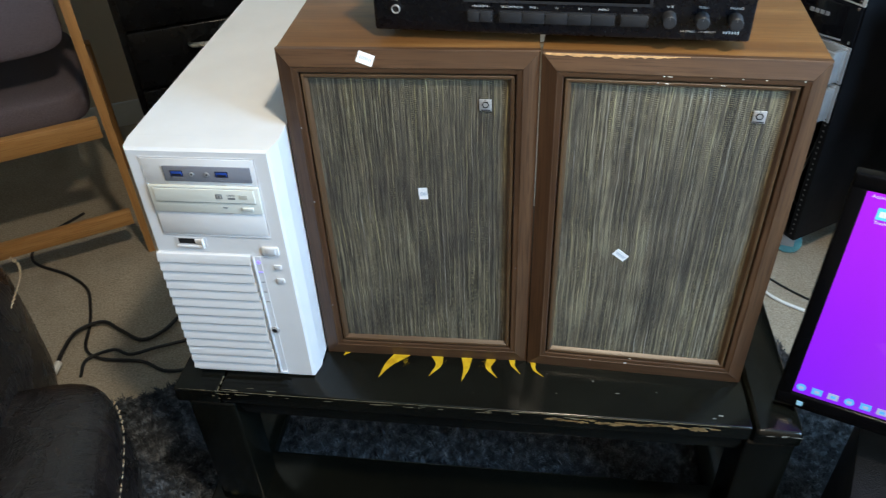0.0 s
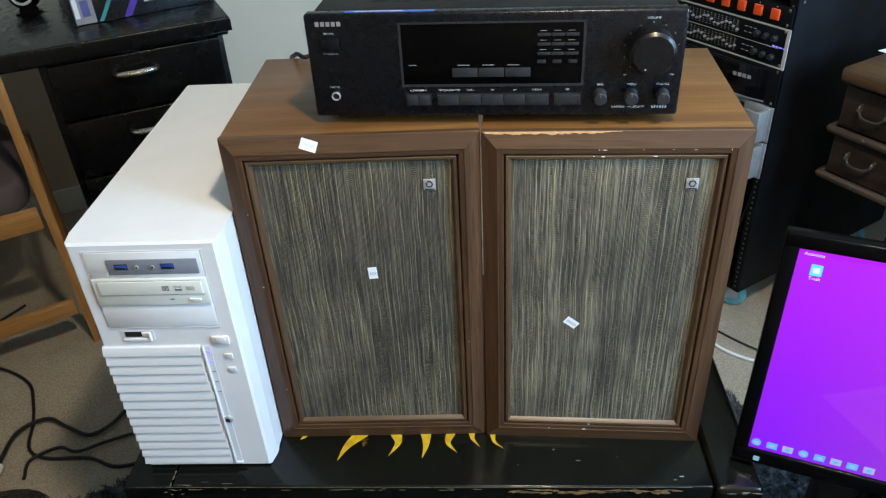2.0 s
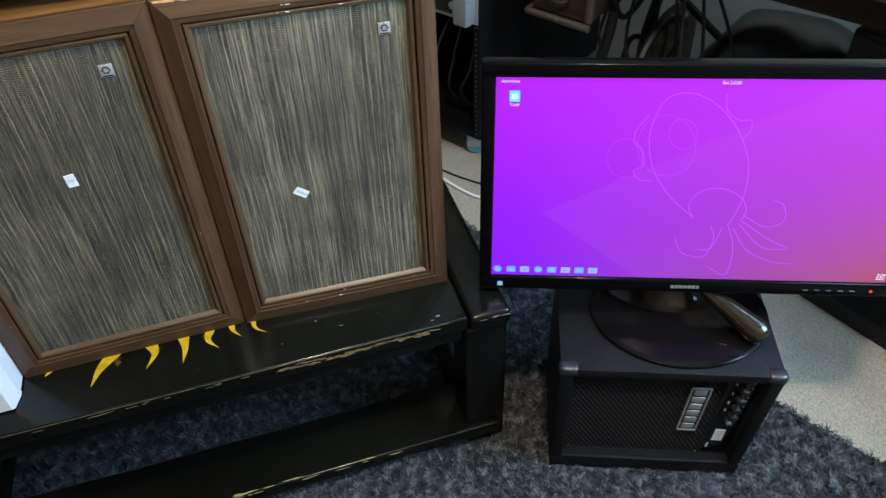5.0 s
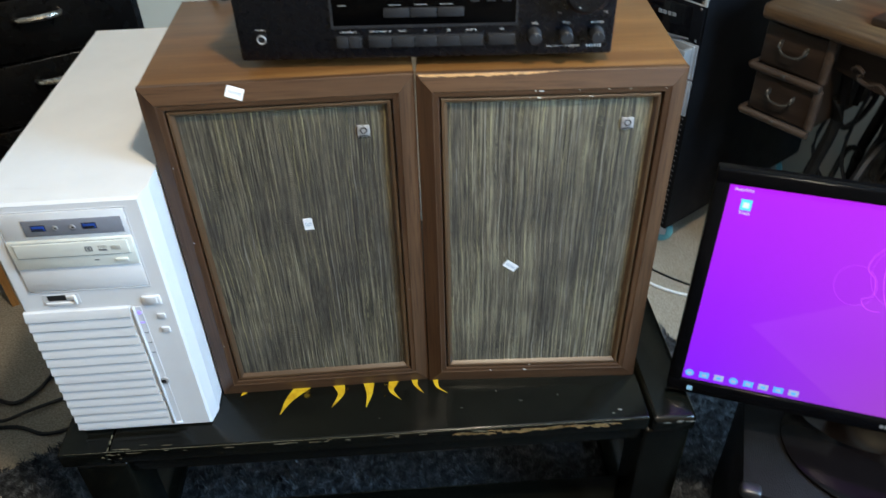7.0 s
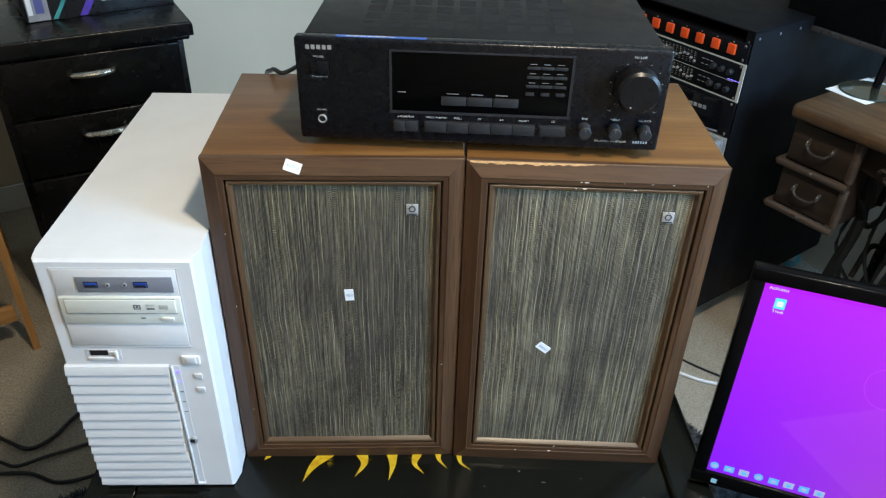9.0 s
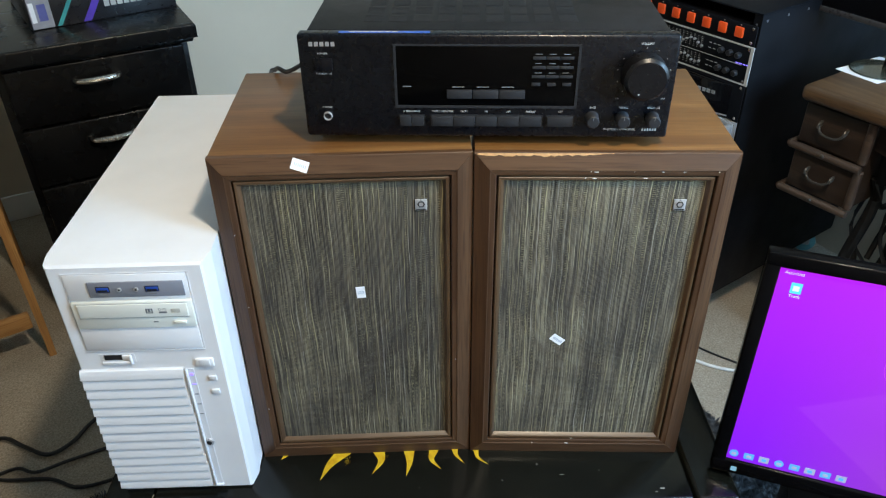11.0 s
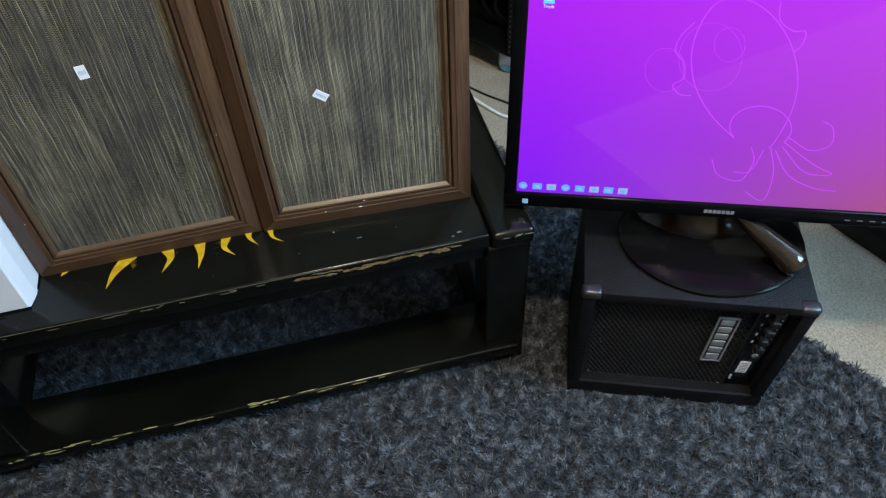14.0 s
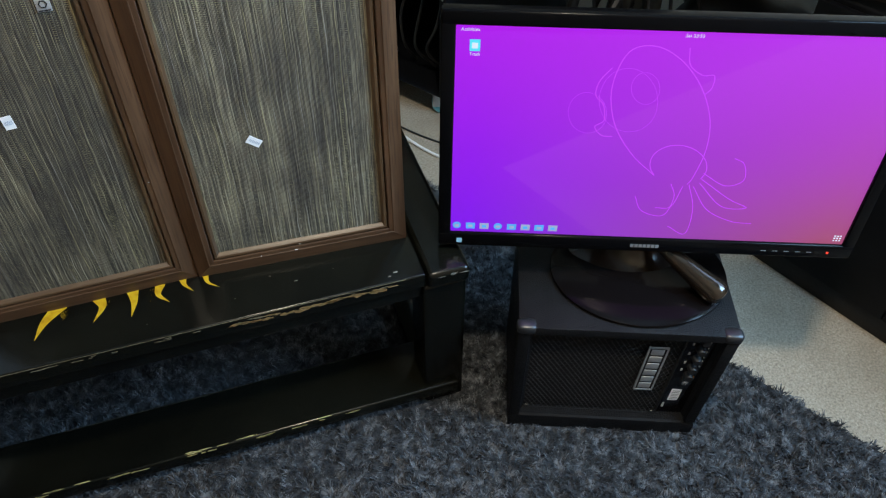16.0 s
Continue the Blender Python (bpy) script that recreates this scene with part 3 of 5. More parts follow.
rng = random.Random(23)
for cx, cy, n in ((-0.197, -0.022, 60), (-0.134, -0.018, 14), (-0.071, -0.020, 10)):   # dry-brushed speckle beside the tongues
    dots = []
    for i in range(n):
        r = rng.uniform(0.0002, 0.0006)
        dots.append(flake(cx + rng.gauss(0, 0.0026), min(-0.010, cy + rng.gauss(0, 0.006)), BT, r, r * rng.uniform(0.5, 1), 500 + i, n=7))
    part("paint_speckle", merge(*dots), flame_yellow, bench, "dry-brushed yellow speckle")

rng = random.Random(11)
chips = []
for i in range(24):                            # long worn stretch along the front edge
    x = 0.045 + 0.25 * (i + rng.uniform(-0.4, 0.4)) / 24
    chips.append(flake(x, YF + 0.0002, BT - 0.007 - rng.uniform(0, 0.007), rng.uniform(0.006, 0.015), rng.uniform(0.0015, 0.0045), 40 + i, False))
part("worn_edge", merge(*chips), raw_wood, bench, "bare wood where the paint has chipped away")
chips = [flake(rng.uniform(X0 + 0.05, X1 - 0.05), YF + 0.0002, BT - 0.004 - rng.uniform(0, 0.004), rng.uniform(0.003, 0.012), rng.uniform(0.0004, 0.0010), 70 + i, False) for i in range(26)]
chips += [flake(rng.uniform(-0.50, -0.36), YF + rng.uniform(0.002, 0.01), BT, rng.uniform(0.004, 0.014), rng.uniform(0.0003, 0.0006), 120 + i) for i in range(4)]
# This thin row along the bevel paints the bright highlight of the edge.
chips += [flake(X0 + 0.02 + 0.028 * i, YF + 0.0010, BT - 0.0016, rng.uniform(0.012, 0.026), rng.uniform(0.0002, 0.0005), 400 + i, False) for i in range(31)]
chips += [flake(-0.4912, YF + 0.005 + 0.012 * i, BT - 0.0004, 0.0012, 0.005, 440 + i) for i in range(3)]
chips += [flake(-0.492 + rng.uniform(-0.012, 0.02), YF - 0.0009, BT - rng.uniform(0.004, 0.020), 0.0025, 0.0012, 450 + i, False) for i in range(4)]
part("scratch_and_glint", merge(*chips), plain("straw_scratches_and_glint", (0.15, 0.13, 0.085), 0.6, 0, 0.3, 200), bench)
chips = [flake(x, y, BT, r, r * q, 150 + i) for i, (x, y, r, q) in enumerate(((0.108, -0.040, 0.0018, 0.8), (0.145, -0.062, 0.0040, 0.14), (0.297, -0.093, 0.0040, 0.4), (0.286, -0.099, 0.0030, 0.2),
         (0.205, -0.055, 0.0016, 0.25), (0.050, -0.070, 0.0016, 0.3), (-0.080, -0.080, 0.0010, 0.5)))]
chips += [flake(rng.uniform(0.346, 0.410), YF - 0.0038, BT - rng.uniform(0.007, 0.011), rng.uniform(0.003, 0.008), rng.uniform(0.0003, 0.0007), 200 + i, False) for i in range(6)]
part("paint_chips", merge(*chips), plain("grey_chips", (0.20, 0.195, 0.17), 0.6, 0, 0.3, 200), bench)
chips = [flake(x, YF - 0.0038, 0.0615 - rng.uniform(0, 0.003), rng.uniform(0.004, 0.017), rng.uniform(0.0008, 0.0026), 220 + i, False)
         for i, x in enumerate([-0.56, -0.54, -0.50, -0.485, -0.44, -0.425, -0.36, -0.345, -0.335, -0.215, -0.20, -0.185, -0.17, -0.09, -0.07, -0.055, 0.03, 0.045, 0.10, 0.14, 0.2])]
chips += [flake(rng.uniform(-0.55, 0.2), YF + rng.uniform(-0.003, 0.001), 0.0641, rng.uniform(0.006, 0.02), 0.0012, 250 + i) for i in range(14)]
part("yellow_edge_wear", merge(*chips), plain("pale_yellow_wear", (0.36, 0.31, 0.13), 0.6, 0, 0.35, 160), bench)

# ---- bookshelf speakers ----
SW, SH, SD = 0.333, 0.537, 0.296
BACK, RIDGE = 0.0060, 0.0036                  # the outer rail slopes forward from the cabinet's edge to a ridge
OUTER = [(0.0, 0.014), (0.0, BACK + 0.0010), (0.0008, BACK), (0.0190, -RIDGE + 0.0003), (0.0196, -RIDGE), (0.0206, -RIDGE + 0.0001), (0.0212, -RIDGE + 0.0008), (0.0270, -RIDGE + 0.0012), (0.0281, -RIDGE + 0.0022), (0.0285, 0.0040), (0.0285, 0.012)]
INNER = [(0.0286, 0.012), (0.0286, 0.0060), (0.0300, 0.0058), (0.0303, 0.0002), (0.0314, -0.0012), (0.0344, -0.0008), (0.0364, 0.0016), (0.0382, 0.0052), (0.0382, 0.020)]
SLOPE = math.degrees(math.atan2(RIDGE + BACK, 0.0190))


def rail(k, profile):
    """One mitred side of the front frame: 0 bottom, 1 right, 2 top, 3 left."""
    bm = bmesh.new()
    lines = []
    for inset, depth in profile:
        low = min(depth, -0.0015) if inset < 0.001 and depth < 0.010 else depth       # the slope flattens out at the foot
        c = [(inset, inset), (SW - inset, inset), (SW - inset, SH - inset), (inset, SH - inset)]
        a, b = Vector(c[k]), Vector(c[(k + 1) % 4])
        a, b = a + (b - a).normalized() * 0.0002, b + (a - b).normalized() * 0.0002
        lines.append((bm.verts.new((a[0], low if k < 2 else depth, a[1])), bm.verts.new((b[0], low if k in (0, 3) else depth, b[1]))))
    for p, q in zip(lines, lines[1:]):
        bm.faces.new((p[0], p[1], q[1], q[0]))
    bm.faces.new([p[0] for p in lines][::-1])
    bm.faces.new([p[1] for p in lines])
    bmesh.ops.recalc_face_normals(bm, faces=bm.faces[:])
    return bm


def tag_sticker(parent, x, y, z, w, h, turn, seed, lean=0.0):
    rng = random.Random(seed)
    st = part("price_sticker", box((-w / 2, -0.0003, -h / 2), (w / 2, 0.0003, h / 2)), paper, parent, "small white price sticker", pose(x, y, z, lean, 0, 0) @ pose(0, 0, 0, 0, turn, 0))
    part("print_bar", merge(*[box((-w * 0.34 + i * w * 0.11, -0.0006, -h * 0.16 * rng.uniform(0.8, 1.2)), (-w * 0.34 + i * w * 0.11 + w * 0.06, -0.0003, h * 0.14)) for i in range(7)]), faint_print, st)


def speaker(label, at, sticker, weave):
    sp = thing("bookshelf_speaker", label, "speaker", at, "pair of wooden speakers")
    body = merge(box((0.0006, 0.0144, 0), (SW - 0.0006, SD, 0.0125)), box((0.0006, 0.0144, 0.0125), (0.0125, SD, SH - 0.0125)),
                 box((SW - 0.0125, 0.0144, 0.0125), (SW - 0.0006, SD, SH - 0.0125)), box((0.0125, SD - 0.012, 0.0125), (SW - 0.0125, SD, SH - 0.0125)))
    part("cabinet", body, walnut[2], sp)
    part("top_panel", box((0.0006, 0.0144, SH - 0.0125), (SW - 0.0006, SD, SH - 0.0004), 0.0008), lit_walnut_top, sp)
    for k in range(4):
        part("front_rail", rail(k, OUTER), walnut[0 if k % 2 == 0 else 2], sp, smooth=14)
        part("inner_moulding", rail(k, INNER), moulding[0 if k % 2 == 0 else 2], sp, "golden-brown inner moulding", smooth=22)
    part("grille", box((0.036, 0.0053, 0.036), (SW - 0.036, 0.013, SH - 0.036)), weave, sp, "woven charcoal and straw grille cloth")
    badge = part("badge", box((-0.0078, -0.0015, -0.0082), (0.0078, 0.001, 0.0078), 0.0006), badge_silver, sp, "small square chrome badge", pose(0.266, 0.0050, SH - 0.0735))
    part("badge_ring", moved(lathe([(0.0034, 0), (0.0050, 0), (0.0050, 0.0008), (0.0034, 0.0008)], 6), FRONT), hole_black, badge, at=pose(0, -0.0013, 0.001))
    part("badge_bar", box((-0.0065, -0.0020, -0.0072), (0.0065, -0.0014, -0.0058)), hole_black, badge)
    tag_sticker(sp, *sticker)
    return sp


left_speaker = speaker("walnut bookshelf speaker with a woven grille, beside the tower", pose(-0.3316, -0.0095, BT + 0.0005, 0, 0, 1.0), (0.178, 0.0048, 0.3235, 0.0125, 0.019, -4, 3), cloth)
tag_sticker(left_speaker, 0.1165, BACK - (BACK + RIDGE) * 0.50 - 0.0005, SH - 0.0098, 0.0215, 0.0140, 19, 4, -SLOPE)
right_speaker = speaker("walnut bookshelf speaker with chipped moulding and a woven grille", pose(0.0024, -0.0065, BT + 0.0005, 0, 0, -2.6), (0.1255, 0.0048, 0.2335, 0.0205, 0.0125, 38, 5), lit_cloth)
for i, (x, inset, lx, lz) in enumerate(((0.153, 0.0218, 0.0046, 0.0013), (0.146, 0.0216, 0.0016, 0.0009), (0.151, 0.0316, 0.0052, 0.0014), (0.140, 0.0312, 0.0016, 0.0008), (0.215, 0.0314, 0.0050, 0.0006),
                                        (0.236, 0.0219, 0.0026, 0.0006), (0.262, 0.0220, 0.0032, 0.0007), (0.200, 0.0217, 0.0014, 0.0007), (0.305, 0.0219, 0.0012, 0.0016))):
    part("scuff", flake(x, -RIDGE + 0.0008 if inset < 0.025 else -0.0016, SH - inset, lx * 0.7, lz * 0.7, 300 + i, False), white_chip, right_speaker, "white scuff on the moulding")
for i, (x, inset, lx, lz) in enumerate(((0.155, 0.0216, 0.0030, 0.0009), (0.162, 0.0315, 0.0018, 0.0008), (0.100, 0.0218, 0.0016, 0.0006))):
    part("scuff", flake(x, -RIDGE + 0.0008 if inset < 0.025 else -0.0016, inset, lx, lz, 312 + i, False), white_chip, right_speaker, "white scuff on the moulding")
edge = random.Random(5)
upper, lower = [], []
for i in range(40):                            # the veneer is torn off along the front of the top, in one ragged strip
    f = i / 39
    upper.append((0.004 + 0.170 * f, 0.0))
    lower.append((0.004 + 0.170 * f, -(0.0006 + 0.0042 * math.sin(math.pi * min(1.0, 0.08 + f)) ** 0.6 * edge.uniform(0.35, 1.0))))
strip = moved(slab(upper + lower[::-1], 0.0, 0.0005), pose(0, BACK - 0.0003, SH - 0.0006, 90 - SLOPE))
part("chipped_edge", strip, plain("bare_veneer", (0.46, 0.25, 0.10), 0.6, 0, 0.25, 150), right_speaker, "strip of bare wood along the top edge")
for i, (x, z) in enumerate(((0.0215, 0.43), (0.0215, 0.31), (0.3105, 0.2), (0.0222, 0.11))):
    part("scuff", flake(x, -RIDGE - 0.0001, z, 0.0009, 0.0008, 340 + i, False), faint_print, left_speaker)

# ---- stereo receiver ----
RW, RH, RD = 0.452, 0.131, 0.305
rec = thing("stereo_receiver", "black stereo receiver with a large volume knob, across both speakers", "receiver", pose(-0.208, 0.034, 0.9225, 0, 0, -3.3))
part("faceplate", box((0, 0, 0), (RW, 0.018, RH), 0.004, 3), deck_black, rec)
part("cover", box((0.009, 0.018, 0.004), (RW - 0.009, RD, RH - 0.0005), 0.003), deck_top, rec, "black metal cover with vent slots")
for fx in (0.05, RW - 0.05):
    for fy in (0.05, RD - 0.04):
        part("foot", moved(rod(0.016, 0.0118, 16, 0.002), pose(fx, fy, -0.0108)), rubber, rec)
vents = []
for gx in range(9):                            # blocks of slots in the cover
    for gy in range(5):
        for k in range(6):
            x, y = 0.075 + gx * 0.030, 0.050 + gy * 0.034
            vents.append(box((x, y + k * 0.0045, RH - 0.0006), (x + 0.022, y + k * 0.0045 + 0.0022, RH + 0.0001)))
part("vent_grid", merge(*vents), hole_black, rec)
part("blue_strip", box((0.050, 0.005, RH - 0.0002), (0.158, 0.0115, RH + 0.0004)), strip_blue, rec, "narrow blue sticker with white print")
part("print_bar", merge(*[box((0.062 + 0.0085 * i, 0.0072, RH + 0.0004), (0.069 + 0.0085 * i, 0.0095, RH + 0.0007)) for i in range(7)]), print_white, rec)
part("display_window", box((0.117, -0.0006, 0.0425), (0.3335, 0.002, 0.1175), 0.0008), display_black, rec, "glossy dark display window")
part("window_trim", merge(box((0.114, -0.0014, 0.0395), (0.3365, 0.001, 0.0425)), box((0.114, -0.0014, 0.1175), (0.3365, 0.001, 0.1195)), box((0.3335, -0.0014, 0.0425), (0.3365, 0.001, 0.1175)), box((0.114, -0.0014, 0.0425), (0.117, 0.001, 0.1175))), key_black, rec)
for i in range(3):
    part("preset_button", box((0.1775 + 0.032 * i, -0.004, 0.0525), (0.2085 + 0.032 * i, 0, 0.0635), 0.0008), key_black, rec)
for r in range(3):
    for i in range(3):
        part("station_button", box((0.280 + 0.0165 * i, -0.0022, 0.1015 - 0.0115 * r), (0.2955 + 0.0165 * i, 0, 0.1050 - 0.0115 * r), 0.0004), key_black, rec)
for i in range(3):
    part("station_button", box((0.280 + 0.0185 * i, -0.0022, 0.0685), (0.2905 + 0.0185 * i, 0, 0.0725), 0.0004), key_black, rec)
for x0, x1, n in ((0.119, 0.1485, 2), (0.158, 0.2945, 5), (0.3015, 0.3335, 1)):
    part("button_well", box((x0 - 0.0015, -0.0006, 0.0145), (x1 + 0.0015, 0.002, 0.0305)), hole_black, rec)
    for i in range(n):
        w = (x1 - x0) / n
        part("source_button", box((x0 + w * i + 0.0003, -0.0042, 0.0162), (x0 + w * (i + 1) - 0.0003, 0.001, 0.0290), 0.0008), key_black, rec)
part("power_button", box((0.018, -0.0035, 0.0870), (0.0405, 0.001, 0.1020), 0.0012), deck_black, rec)
part("phones_jack", moved(lathe([(0.0040, 0.001), (0.0053, 0.001), (0.0057, 0.0), (0.0053, -0.003), (0.0043, -0.003), (0.0040, 0.001)], 24), pose(0.0291, -0.0005, 0.028, -90)), badge_silver, rec, "chrome headphone socket")
part("jack_hole", moved(rod(0.0041, 0.0012, 16), pose(0.0291, 0.0002, 0.028, 90)), hole_black, rec)
vol = part("volume_knob", moved(lathe([(0, 0.024), (0.0225, 0.024), (0.0262, 0.021), (0.0268, 0.002), (0.0268, 0.0), (0, 0.0)], 48), FRONT), knob_black, rec, "large round black volume knob", pose(0.4125, 0, 0.084))
part("knob_face", moved(rod(0.0212, 0.0006, 48), FRONT), knob_black, vol, at=pose(0, -0.0238, 0))
part("knob_mark", moved(rod(0.0011, 0.0005, 10), FRONT), print_white, vol, at=pose(-0.008, -0.0242, -0.0165))
for kx in (0.3566, 0.3937, 0.4307):
    knob = part("tone_knob", moved(lathe([(0, 0.016), (0.0068, 0.016), (0.0078, 0.0148), (0.0082, 0.001), (0.0088, 0.0), (0, 0)], 24), FRONT), key_black, rec, at=pose(kx, 0, 0.0272))
    part("knob_line", box((-0.0003, -0.0164, 0.003), (0.0003, -0.0158, 0.0068)), mark_grey, knob)
ticks = []
for i in range(11):
    a = radians(225 - 27 * i)
    ticks.append(moved(rod(0.0006, 0.0003, 6), pose(0.4125 + 0.0315 * math.cos(a), -0.0001, 0.084 + 0.0315 * math.sin(a), 90)))
part("scale_dots", merge(*ticks), print_white, rec)
for txt, x, z, s in (("POWER", 0.0291, 0.1075, 0.0042), ("STAND-BY/ON", 0.0291, 0.0825, 0.0034), ("PHONES", 0.0291, 0.0395, 0.0038), ("VOLUME", 0.4125, 0.1205, 0.0046), ("BASS", 0.3566, 0.0405, 0.0042),
                     ("TREBLE", 0.3937, 0.0405, 0.0042), ("BALANCE", 0.4307, 0.0405, 0.0042), ("A SPEAKERS B", 0.1338, 0.0345, 0.0040), ("TAPE 2 MONITOR", 0.1725, 0.0345, 0.0040), ("TAPE 1", 0.199, 0.0345, 0.0040),
                     ("FM", 0.2262, 0.0345, 0.0040), ("AM", 0.2535, 0.0345, 0.0040), ("PHONO", 0.281, 0.0345, 0.0040), ("CD", 0.3175, 0.0350, 0.0042), ("FM STEREO / AM RECEIVER", 0.392, 0.0115, 0.0040), ("MIN", 0.385, 0.0525, 0.003), ("MAX", 0.44, 0.0525, 0.003)):
    words(txt, s * 0.84, print_white, rec, x, -0.0002, z)
bars = [box((0.014 + 0.0066 * i, -0.0004, 0.1165), (0.0186 + 0.0066 * i, 0.0002, 0.1218)) for i in range(5)]
part("maker_mark", merge(*bars), silver, rec, "silver bars for the maker's mark")
part("model_mark", merge(*[box((0.420 + 0.0032 * i, -0.0004, 0.0100), (0.4218 + 0.0032 * i, 0.0002, 0.0130)) for i in range(6)]), print_white, rec)
part("print_bar", merge(*[box((0.124 + 0.016 * i, -0.0009, 0.0665), (0.134 + 0.016 * i, -0.0004, 0.0677)) for i in (0,)] + [box((0.184 + 0.03 * i, -0.0009, 0.0662), (0.199 + 0.03 * i, -0.0004, 0.0672)) for i in range(3)]
                        + [box((0.283 + 0.0165 * i, -0.0009, 0.1075 - 0.0115 * r), (0.291 + 0.0165 * i, -0.0004, 0.1082 - 0.0115 * r)) for i in range(3) for r in range(3)]), mark_grey, rec)

# ---- computer tower ----
PW, PH, PD = 0.2, 0.427, 0.540
pc = thing("computer_tower", "white plastic computer tower with louvred front vents", "computer", pose(-0.5385, -0.072, BT + 0.0005, 0, 0, 0.6))
part("case_shell", box((-0.003, 0.0341, 0.003), (0.204, PD, PH + 0.0006)), case_white, pc)
# bezel: front face with sloping shoulders to the case
bz = bmesh.new()
loops = []
for y, x0, x1, z0, z1 in ((0.034, -0.003, 0.204, 0.0, PH + 0.0006), (0.026, -0.003, 0.204, 0.0, PH + 0.0006), (0.0035, 0.0008, 0.1985, 0.001, PH), (0.0, 0.0040, 0.1955, 0.004, PH - 0.0035)):
    loops.append([bz.verts.new((x, y, z)) for x, z in ((x0, z0), (x1, z0), (x1, z1), (x0, z1))])
for a, b in zip(loops, loops[1:]):
    for i in range(4):
        bz.faces.new((a[i], a[(i + 1) % 4], b[(i + 1) % 4], b[i]))
bz.faces.new(loops[0][::-1])
bz.faces.new(loops[-1])
bmesh.ops.recalc_face_normals(bz, faces=bz.faces[:])
part("front_bezel", bz, case_white, pc, smooth=12)
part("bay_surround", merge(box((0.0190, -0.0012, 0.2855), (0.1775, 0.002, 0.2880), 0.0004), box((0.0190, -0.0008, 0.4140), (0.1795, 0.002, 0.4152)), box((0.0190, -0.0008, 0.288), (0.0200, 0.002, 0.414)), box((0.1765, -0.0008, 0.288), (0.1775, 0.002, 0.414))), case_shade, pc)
part("bay_cover", box((0.0215, -0.0020, 0.2895), (0.1752, 0.002, 0.3275), 0.0008), case_white, pc)
part("bay_cover", box((0.0215, -0.0016, 0.3735), (0.1752, 0.002, 0.4130), 0.0008), case_white, pc)
hub = part("port_panel", box((0.0495, -0.0032, 0.3790), (0.1700, 0.001, 0.4025), 0.0006), case_grey, pc, "grey panel with two blue sockets")
for ux in (0.068, 0.130):
    part("port_frame", box((ux - 0.0088, -0.0038, 0.3872), (ux + 0.0088, -0.003, 0.3962), 0.0003), hole_black, hub)
    part("usb_port", box((ux - 0.0078, -0.0042, 0.3885), (ux + 0.0078, -0.003, 0.3950), 0.0003), port_blue, hub)
    part("port_slot", box((ux - 0.0062, -0.0046, 0.3892), (ux + 0.0062, -0.004, 0.3915)), hole_black, hub)
for ux in (0.089, 0.110):
    part("audio_jack", moved(rod(0.0030, 0.0016, 14), pose(ux, -0.0030, 0.3912, 90)), badge_silver, hub)
    part("jack_hole", moved(rod(0.0014, 0.0003, 10), pose(ux, -0.0045, 0.3912, 90)), hole_black, hub)
part("print_bar", merge(box((0.063, -0.0034, 0.3835), (0.073, -0.0031, 0.3845)), box((0.125, -0.0034, 0.3835), (0.135, -0.0031, 0.3845)), box((0.094, -0.0034, 0.3838), (0.107, -0.0031, 0.3844))), mark_grey, hub)
dvd = part("disc_drive", box((0.0218, -0.0045, 0.3290), (0.1755, 0.001, 0.3720), 0.0010), drive_cream, pc, "cream optical disc drive")
part("disc_tray", box((0.0290, -0.0062, 0.3475), (0.1690, -0.004, 0.3690), 0.0009, 3), drive_cream, dvd)
part("tray_gap", merge(box((0.0285, -0.0049, 0.3465), (0.1695, -0.0044, 0.3473)), box((0.0285, -0.0049, 0.3692), (0.1695, -0.0044, 0.3697))), mark_grey, dvd)
part("eject_button", box((0.1480, -0.0066, 0.3355), (0.1640, -0.004, 0.3400), 0.0008), drive_cream, dvd)
part("drive_light", box((0.1215, -0.0050, 0.3380), (0.1275, -0.0042, 0.3398)), mark_grey, dvd)
part("disc_mark", merge(box((0.1155, -0.0066, 0.3545), (0.1245, -0.0060, 0.3555)), box((0.1155, -0.0066, 0.3605), (0.1245, -0.0060, 0.3618)), box((0.1155, -0.0066, 0.3545), (0.1172, -0.0060, 0.3618)), box((0.1228, -0.0066, 0.3545), (0.1245, -0.0060, 0.3618)), box((0.1185, -0.0066, 0.3565), (0.1215, -0.0060, 0.3598)),
                        box((0.1320, -0.0066, 0.3540), (0.1420, -0.0060, 0.3568))), mark_grey, dvd)
words("DVD", 0.0052, mark_grey, dvd, 0.137, -0.0064, 0.3600)
part("disc_mark", box((0.1475, -0.0066, 0.3545), (0.1595, -0.0060, 0.3612), 0.0008), plain("faint_grey_mark", (0.5, 0.5, 0.46), 0.5), dvd)
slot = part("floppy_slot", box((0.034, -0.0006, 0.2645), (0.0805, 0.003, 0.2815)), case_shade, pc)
part("slot_opening", box((0.040, -0.0012, 0.2715), (0.064, 0.001, 0.2800)), hole_black, slot)
part("slot_lip", merge(box((0.064, -0.0022, 0.2725), (0.074, 0.001, 0.2790), 0.0006), box((0.0735, -0.0042, 0.2650), (0.0765, 0.001, 0.2800), 0.0005), box((0.036, -0.0026, 0.2640), (0.0765, 0.001, 0.2680), 0.0006)), case_white, slot)
step = (0.2550 - 0.0120) / 14
